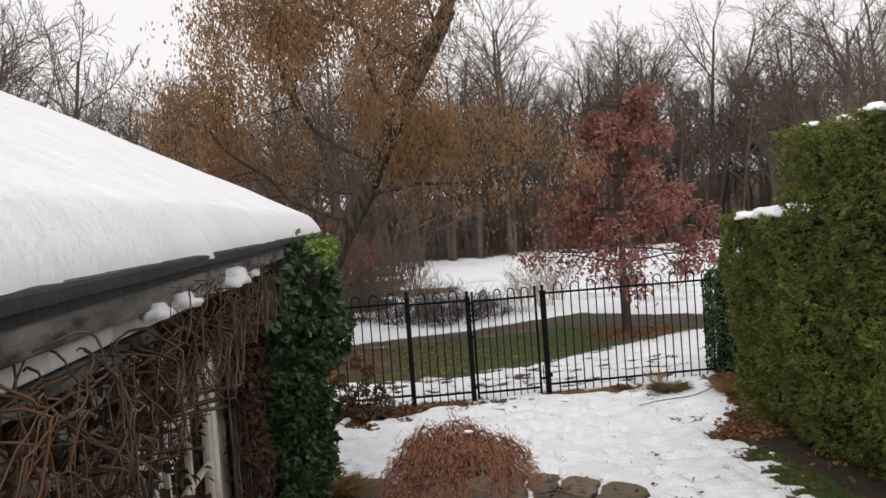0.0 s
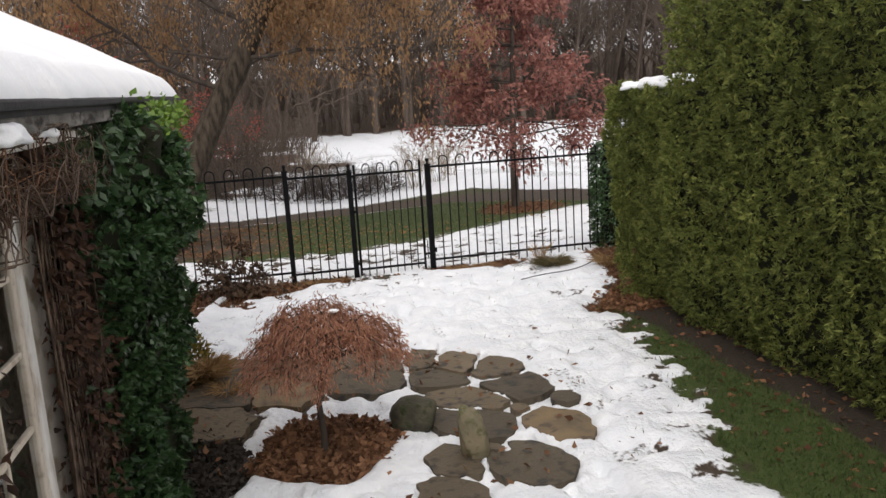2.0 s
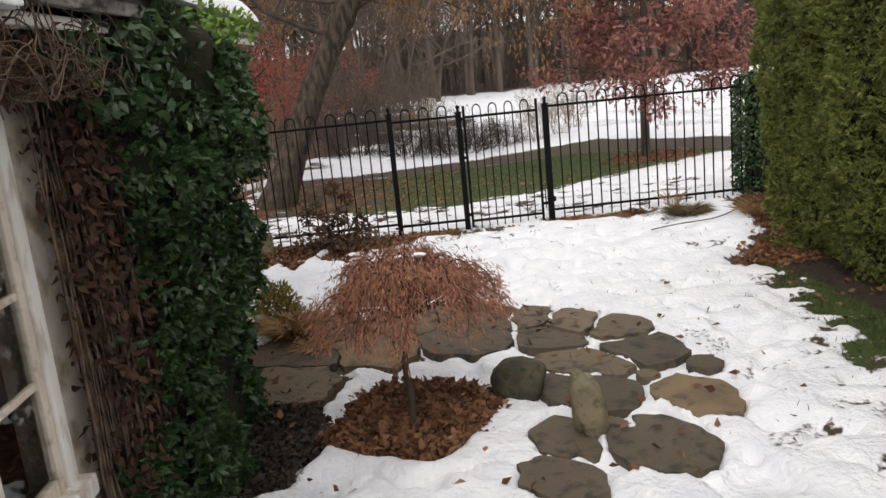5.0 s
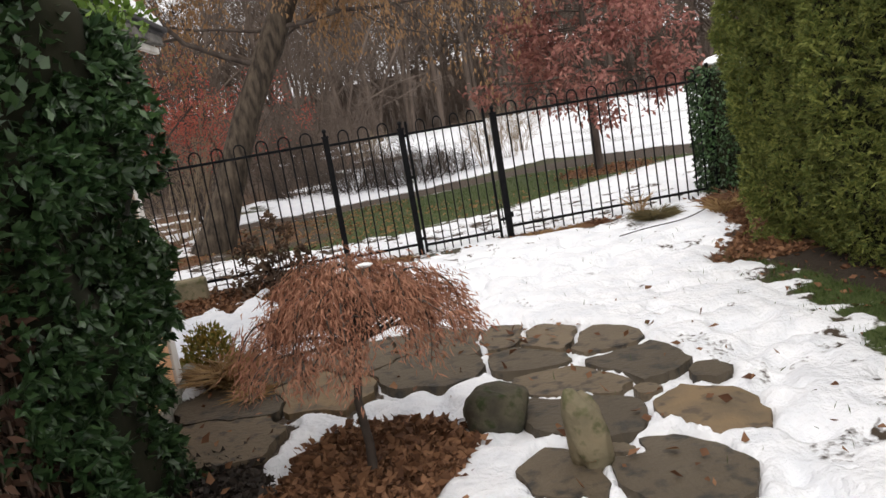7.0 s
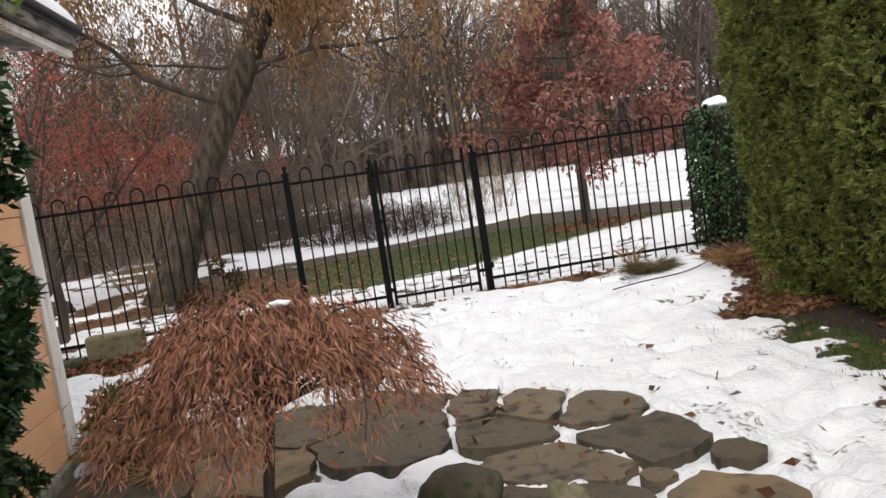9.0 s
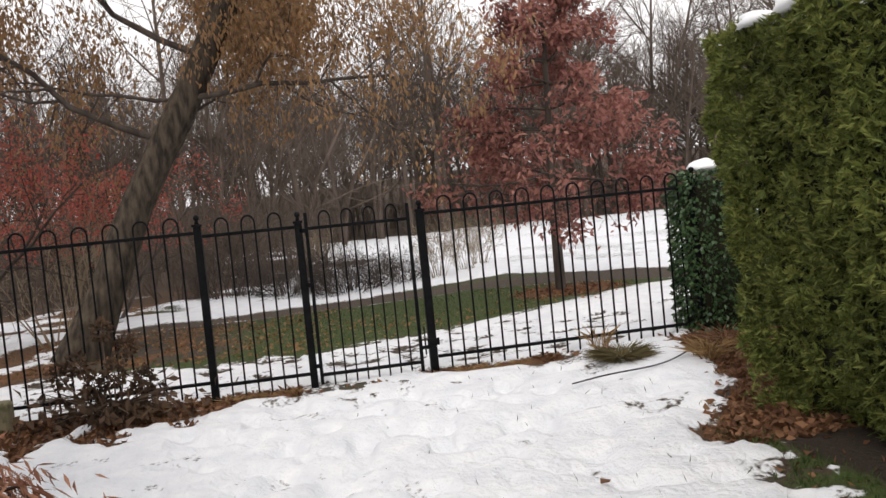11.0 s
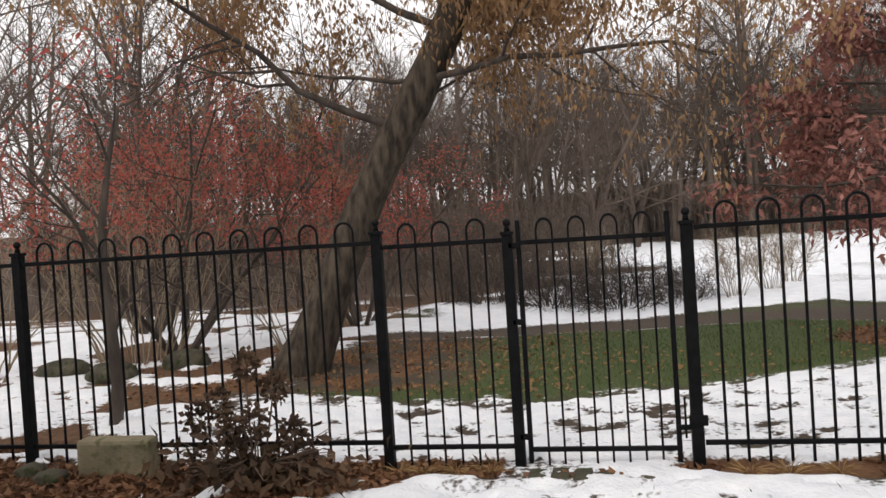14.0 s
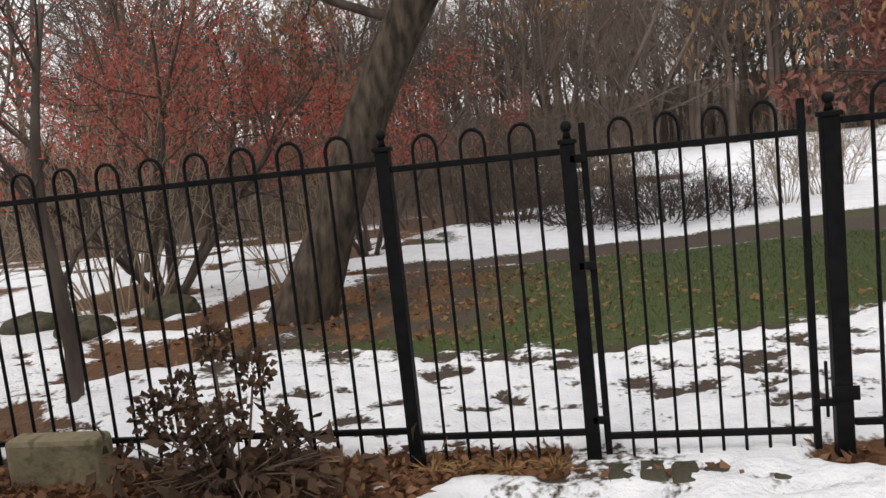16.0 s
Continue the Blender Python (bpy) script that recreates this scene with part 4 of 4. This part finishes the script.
def red_oak():
    t = empty("red_oak", 4.95, 15.0, 0, "young oak with tiers of dull red withered leaves", "tree")
    T, tips = Tubes(), []
    T.add([(0, 0, -.05), (0, 0, 1.2), (.05, 0, 2.6), (.1, .0, 4), (.2, 0, 5.2)], [.085, .07, .05, .03, .008], 8)
    link_mesh("trunk", T.mesh("oak_trunk"), THINBARK, t)
    T = Tubes()
    plan = [(8, .42, .6, .1, 4), (5, .5, .6, .16, 3), (0, 0, 0, .15, 3)]
    P = []
    for k in range(40):
        z = 1.35 + 3.75 * (k // 4 + .35 * rng.random()) / 11.5
        a = k * 2.4 + rng.normal(0, .3)
        L = (1.65 * (1 - ((z - 1.2) / 4.3)) ** .8 + .12) * rng.uniform(.55, 1.15)
        grow(T, (.03 * z, 0, z), (math.cos(a), math.sin(a), -.12 if z < 1.8 else .14), L, .022, 0, plan, tips, .0)
    link_mesh("branchwork", T.mesh("oak_limbs"), THINBARK, t)
    tips = np.array(tips)
    tips = tips[fbm(tips[:, 0] * 1.8 + 9, tips[:, 2] * 2.2 + tips[:, 1], 83) > .45]
    m = 8
    P = np.repeat(tips, m, 0) + rng.normal(0, 1, (len(tips) * m, 3)) * [.11, .11, .06]
    n = len(P)
    v, f = leaves(P, np.stack([rng.normal(0, .7, n), rng.normal(0, .7, n), rng.normal(-.6, .5, n)], 1), rng.uniform(.08, .15, n), rng.uniform(.03, .06, n), .25)
    link_mesh("leaves", array_mesh("oak_leaves", v, f), LEAFOAK, t)


red_oak()


def red_shrub(x, y, h, w, label, seed_stems=9, dens=6):
    t = empty("red_shrub_tree", x, y, 0, label, "tree", "red shrubs")
    T, tips = Tubes(), []
    plan = [(6, .5, .5, .12, 5), (5, .5, .55, .18, 3), (4, .55, .5, .2, 3), (0, 0, 0, .2, 3)]
    for k in range(seed_stems):
        a = k * 2.4
        grow(T, (.08 * math.cos(a), .08 * math.sin(a), -.03), (w * math.cos(a), w * math.sin(a), 1), h * rng.uniform(.7, 1), .02 + .006 * h + (.02 if seed_stems == 1 else 0), 0, plan, tips, .03)
    tagged(link_mesh("woody_growth", T.mesh("shrub_stems"), THINBARK, t), kind="stuff")
    tips = np.array(tips)
    tips = tips[tips[:, 2] > h * .38]
    P = np.repeat(tips, dens, 0) + rng.normal(0, .09, (len(tips) * dens, 3))
    n = len(P)
    v, f = leaves(P, rng.normal(size=(n, 3)) + [0, 0, -.5], rng.uniform(.04, .075, n), rng.uniform(.015, .03, n))
    link_mesh("leaves", array_mesh("shrub_leaves", v, f), LEAFRED, t)


red_shrub(-2.05, 11.3, 3.6, .06, "slender small tree with sparse crimson leaves behind the fence", 1, 3)
red_shrub(-3.6, 15.2, 3.6, .6, "spreading shrub with crimson autumn leaves", 9, 6)
red_shrub(-5.4, 17.5, 3.8, .6, "spreading shrub with crimson autumn leaves", 8, 3)
red_shrub(-1.9, 17.6, 3.2, .6, "spreading shrub with crimson autumn leaves", 7, 6)


def bare_shrub(name, x, y, h, w, stems, mat, label, r=.012, plan=None):
    t = empty(name, x, y, float(ground_z(x, y)), label, "shrub", "bare shrubs")
    T, tips = Tubes(), []
    plan = plan or [(5, .5, .4, .12, 4), (4, .5, .45, .18, 3), (0, 0, 0, .2, 3)]
    for k in range(stems):
        a, q = rng.random() * 6.283, math.sqrt(rng.random())
        grow(T, (q * w * .35 * math.cos(a), q * w * .35 * math.sin(a), -.03), (w * q * math.cos(a) / h, w * q * math.sin(a) / h, 1), h * rng.uniform(.55, 1), r, 0, plan, tips, .03)
    tagged(link_mesh("woody_growth", T.mesh("bare_stems"), mat, t), kind="stuff")


bare_shrub("bare_shrub", -3.7, 14.4, 2.6, 1.3, 26, TANSTEM, "bare tan-stemmed shrub fanning out of the snow")
bare_shrub("bare_shrub", -1.95, 15.2, 2.1, 1.0, 18, TANSTEM, "bare tan-stemmed shrub fanning out of the snow")
bare_shrub("bare_shrub", -4.9, 13.2, 2.3, 1.1, 18, TANSTEM, "bare tan-stemmed shrub fanning out of the snow")
for x, y, h, w, k in ((2.1, 19.0, 1.0, 1.5, 70), (.9, 19.6, 1.0, 1.3, 46), (3.0, 19.6, .8, 1.0, 36), (-.2, 20.5, 1.2, 1.3, 40)):
    bare_shrub("brush_heap", x, y, h, w, k, THINBARK, "low dark tangle of bare brush beside the path", .012, [(6, .6, .6, .25, 3), (5, .6, .6, .25, 3), (0, 0, 0, .2, 3)])
for x, y in ((3.9, 19.5), (4.6, 20.2), (1.6, 21), (5.2, 21.5)):
    bare_shrub("tall_weeds", x, y, 1.3, .5, 22, TANSTEM, "dry straw-coloured weeds standing in the snow", .006)


# ---- the wood behind the meadow ----
def tree_mesh(h, spread, plan, r, name, trunks=1):
    T, tips, stems = Tubes(), [], []
    for k in range(trunks):
        a = k * 2.4
        stems.append(len(T.v))
        grow(T, (.15 * k, .1 * k, -.3), (.18 * k * math.cos(a), .18 * k * math.sin(a), 1), h, r, 0, plan, tips, .05, .013)
    out = []
    for own in (stems, [i for i in range(len(T.v)) if i not in stems]):
        G = Tubes()
        for i in own:
            G.v.append(T.v[i])
            G.f.append(T.f[i] - T.f[i].min() + G.n)
            G.n += len(T.v[i])
        out.append(G.mesh(name))
    return out


P1 = [(15, .48, .5, .05, 5), (8, .48, .45, .12, 3), (5, .5, .4, .18, 3), (0, 0, 0, .2, 3)]
P2 = [(12, .6, .55, .1, 5), (8, .5, .5, .14, 3), (6, .5, .45, .2, 3), (0, 0, 0, .2, 3)]
P3 = [(10, .5, .42, .08, 4), (7, .5, .45, .15, 3), (0, 0, 0, .2, 3)]
WOODS = [tree_mesh(1.0 * h, 0, pl, r, "winter_tree", k) for h, pl, r, k in ((11, P1, .17, 1), (12, P1, .2, 1), (10, P2, .2, 1), (9, P2, .16, 2), (13, P1, .2, 2), (8, P3, .1, 3))]
for pair in WOODS:
    for me in pair:
        me.materials.append(FARBARK)


def plant(k, x, y, s, label="bare grey-brown winter tree", turn=None):
    t = empty("winter_tree", x, y, float(ground_z(x, y)) - .1, label, "tree", "winter wood")
    t.rotation_euler = (0, 0, rnd.uniform(0, 6.28) if turn is None else turn)
    t.scale = (s, s, s * rnd.uniform(.9, 1.1))
    for nm, me in zip(("trunk", "branchwork"), WOODS[k]):
        o = new(nm, me)
        o.parent = t


for i in range(190):
    row = i % 6
    y = 55 + row * 6 + rnd.uniform(-3, 3)
    x = -.62 * y + (i + rnd.random()) / 190 * 1.35 * y
    plant(rnd.choice((0, 1, 4, 0, 1, 2)), x, y, rnd.uniform(.8, 1.25))
for x, y, k, s in ((-8.2, 17, 2, .62), (-9.5, 27, 3, .95), (-7, 33, 2, .9), (-13, 30, 2, 1.0), (-17, 36, 4, 1), (-4, 38, 0, 1.0), (-15, 24, 2, .8), (-1.5, 33, 5, .9), (1.5, 42, 3, .9), (3.5, 48, 3, .9), (6, 52, 2, .9),
                   (24, 37, 2, 1.05), (29, 44, 2, 1.1), (20, 55, 1, 1.1), (13, 54, 3, .9), (-3.5, 27, 5, .75), (0, 28, 5, .7), (-21, 30, 2, 1), (-25, 40, 4, 1), (17, 50, 0, 1.1)):
    plant(k, x, y, s, "bare many-branched winter tree at the meadow edge")
scrub = Tubes()
tips = []
for i in range(2100):
    if i < 1400:
        y = rng.uniform(56, 74)
        x = rng.uniform(-.7, .85) * y
        h = rng.uniform(1.5, 6)
    else:
        y = rng.uniform(20.5, 44)
        x = rng.uniform(-.55, .05) * y + .5
        h = rng.uniform(.7, 2.4)
    grow(scrub, (x, y, float(ground_z(x, y)) - .05), (rng.normal(0, .2), rng.normal(0, .2), 1), h, .014 + .005 * h, 0, [(8, .5, .45, .1, 3), (4, .5, .45, .15, 3), (0, 0, 0, .2, 3)], tips, .03, .011)
tagged(link_mesh("undergrowth", scrub.mesh("undergrowth", False), FARBARK), "dense bare brown undergrowth along the wood", "undergrowth", kind="stuff")


# ---- planting near the fence and house ----
def grass_clump(name, x, y, n, h, w, mat, label):
    t = empty(name, x, y, float(ground_z(x, y)) + .01, label, "grass")
    a = rng.random(n) * 6.283
    q = np.sqrt(rng.random(n)) * w * .3
    p = np.stack([q * np.cos(a), q * np.sin(a), 0 * a], 1)
    d = np.stack([np.cos(a) * w, np.sin(a) * w, h * rng.uniform(.4, 1.2, n)], 1)
    v, f = leaves(p, d, rng.uniform(.5, 1.1, n) * math.hypot(h, w), np.full(n, .007), .1)
    v[4::5, 2] *= .55
    link_mesh("tuft", array_mesh("blades", v, f), mat, t)
    return t


grass_clump("ornamental_grass", 3.72, 9.75, 900, .22, .24, OLIVE, "low green-brown tuft of grass in the snow by the fence")
grass_clump("ornamental_grass", -.36, 6.98, 900, .36, .2, STRAW, "drooping straw-coloured ornamental grass beside the house corner")
grass_clump("ornamental_grass", -.18, 6.62, 130, .2, .16, STRAW, "thin straw tuft growing between flagstones")
grass_clump("dry_stems", 4.25, 9.35, 160, .32, .16, STRAW, "pale dry stems standing in brown leaves")
grass_clump("dry_stems", 3.62, 9.95, 40, .5, .1, STRAW, "tall pale dry stems by the fence")
grass_clump("dry_stems", 4.6, 9.7, 240, .28, .3, LEAFDRY, "russet dry stems in the leaf bed")
for x in (.75, .95, 1.15, .62, 2.75, 3.0, 2.55):
    grass_clump("withered_plant", x, 10.2, 46, .12, .1, STRAW, "withered tan plant at the foot of the fence")
shrub = empty("yellow_shrub", -.5, 7.3, 0, "small yellowing green shrub beside the house corner", "shrub")
n = 1300
a, b = rng.random(n) * 6.283, np.arccos(rng.random(n))
k = rng.uniform(.6, 1, n)
p = np.stack([.2 * k * np.sin(b) * np.cos(a), .2 * k * np.sin(b) * np.sin(a), .05 + .34 * k * np.cos(b)], 1)
v, f = leaves(p, p * 4 + rng.normal(0, .6, (n, 3)), rng.uniform(.03, .05, n), rng.uniform(.015, .025, n))
link_mesh("leaves", array_mesh("yellow_leaves", v, f), YELLOWGREEN, shrub)


def dead_hydrangea(x, y):
    t = empty("withered_hydrangea", x, y, .02, "withered dark brown shrub with dried flower heads", "shrub")
    T = Tubes()
    heads = [(-.02, 0, .62), (.1, .05, .5), (-.18, .03, .42), (.05, -.08, .36), (-.08, -.06, .3), (.2, 0, .28), (-.28, 0, .36)]
    for hx, hy, hz in heads:
        T.add([(hx * .2, hy * .2, -.02), (hx * .6, hy * .6, hz * .5), (hx, hy, hz)], [.007, .005, .004], 5)
    for k in range(40):
        a = rng.random() * 6.283
        T.add([(0, 0, 0), (.12 * math.cos(a), .1 * math.sin(a), .15), (.38 * math.cos(a), .22 * math.sin(a), rng.uniform(.05, .3))], [.005, .004, .002], 4)
    tagged(link_mesh("woody_growth", T.mesh("hyd_stems"), VINE, t), kind="stuff")
    t.scale = (1.2, 1.2, 1.15)
    for hx, hy, hz in heads:
        n = 130
        c = unit(rng.normal(size=(n, 3))) * rng.uniform(.02, .065, (n, 1)) * [1, 1, 1.25]
        v, f = leaves(c + [hx, hy, hz], c, np.full(n, .03), np.full(n, .028))
        link_mesh("flower_head", array_mesh("flower_head", v, f), BROWNBUD, t)
    n = 420
    c = rng.normal(0, 1, (n, 3)) * [.22, .12, .08] + [0, 0, .12]
    c[:, 2] = np.abs(c[:, 2])
    v, f = leaves(c, rng.normal(size=(n, 3)) + [0, 0, -.7], rng.uniform(.05, .1, n), rng.uniform(.03, .05, n))
    link_mesh("withered_leaves", array_mesh("hyd_leaves", v, f), BROWNBUD, t)


dead_hydrangea(-.15, 9.9)
for x, y in ((-4.1, 13.6), (-2.9, 14.1), (-3.3, 13.3)):
    rock("field_stone", x, y, .26, .2, .15, ROCK, "dark stone half buried in snow behind the fence", x * 3)
hose = Tubes()
s = np.linspace(0, 1, 24)
hose.add(np.stack([3.05 + 1.5 * s, 9.0 + .8 * s ** 1.5 + .05 * np.sin(s * 9), .085 + .0 * s], 1), np.full(24, .006), 5)
tagged(link_mesh("cable", hose.mesh("cable"), DARKTRIM), "thin dark cable lying on the snow", "cable")


# ---- litter and blades ----
def scatter(n, x0, x1, y0, y1, share, lift=.012):
    x, y = rng.uniform(x0, x1, n), rng.uniform(y0, y1, n)
    keep = rng.random(n) < share(zones(x, y), x, y)
    x, y = x[keep], y[keep]
    return np.stack([x, y, ground_z(x, y) + lift * rng.random(len(x))], 1)


def litter(name, pts, lo, hi, mat, label):
    n = len(pts)
    d = np.stack([rng.normal(size=n), rng.normal(size=n), np.abs(rng.normal(0, .35, n))], 1)
    L = rng.uniform(lo, hi, n)
    v, f = leaves(pts, d, L, L * rng.uniform(.4, .8, n), .2)
    tagged(link_mesh(name, array_mesh(name, v, f), mat), label, "leaves", kind="stuff")


litter("fallen_leaves", np.concatenate([
    scatter(9000, -.2, 1.1, 4.6, 6.1, lambda z, x, y: z["maple"] * .95, .035),
    scatter(16000, -2.6, 2.4, 9.2, 10.7, lambda z, x, y: z["leaf"] * .75, .03),
    scatter(9000, 3.2, 5.6, 7.4, 10.5, lambda z, x, y: z["leaf"] * .9, .03),
    scatter(9000, -4, 1.5, 12, 16.2, lambda z, x, y: z["leaf"] * .35),
    scatter(2500, 4.0, 6.0, 14, 16, lambda z, x, y: z["leaf"] * .6),
    scatter(900, 3.0, 4.2, 2, 8.4, lambda z, x, y: (1 - z["snow"]) * .6),
    scatter(700, -.5, 2.6, 4.3, 7.2, lambda z, x, y: .25 + 0 * x, .01) + [0, 0, .045]]), .03, .075, LEAFDRY, "fallen russet leaves covering the beds")
litter("bark_mulch", scatter(9000, -.8, .1, 4.4, 6.1, lambda z, x, y: z["black"], .03), .02, .06, LEAFDARK, "dark wet mulch and leaves below the ivy")
litter("yellow_fallen_leaves", scatter(6500, -1.5, 6, 12.3, 16.6, lambda z, x, y: z["green"] * .55 * step(.3, .7, fbm(x * .8, y * .8, 88) + .12 * (x < 1.5)), .03), .04, .07, LEAFGOLD, "scattered tan leaves on the lawn")


def blades(name, pts, h, label, mat=GRASS):
    n = len(pts)
    v, f = leaves(pts, np.stack([rng.normal(0, .45, n), rng.normal(0, .45, n), np.ones(n)], 1), rng.uniform(.4, 1, n) * h, np.full(n, .006), .1)
    tagged(link_mesh(name, array_mesh(name, v, f), mat), label, "grass", kind="stuff")


blades("lawn_strip", scatter(36000, 2.6, 4.2, 2.2, 8.6, lambda z, x, y: z["green"] * (1 - z["snow"]), .0), .05, "short green grass along the hedge")
blades("lawn_beyond", scatter(30000, -2, 7, 12, 16.6, lambda z, x, y: z["green"] * (1 - z["snow"]) * .8, .0), .06, "short green lawn beyond the fence")
blades("grass_tips", scatter(1200, .8, 4, 4.2, 10, lambda z, x, y: z["snow"] * .22 * step(1.0, 3.5, x), .03) + [0, 0, .03], .07, "thin grass tips poking through the snow")
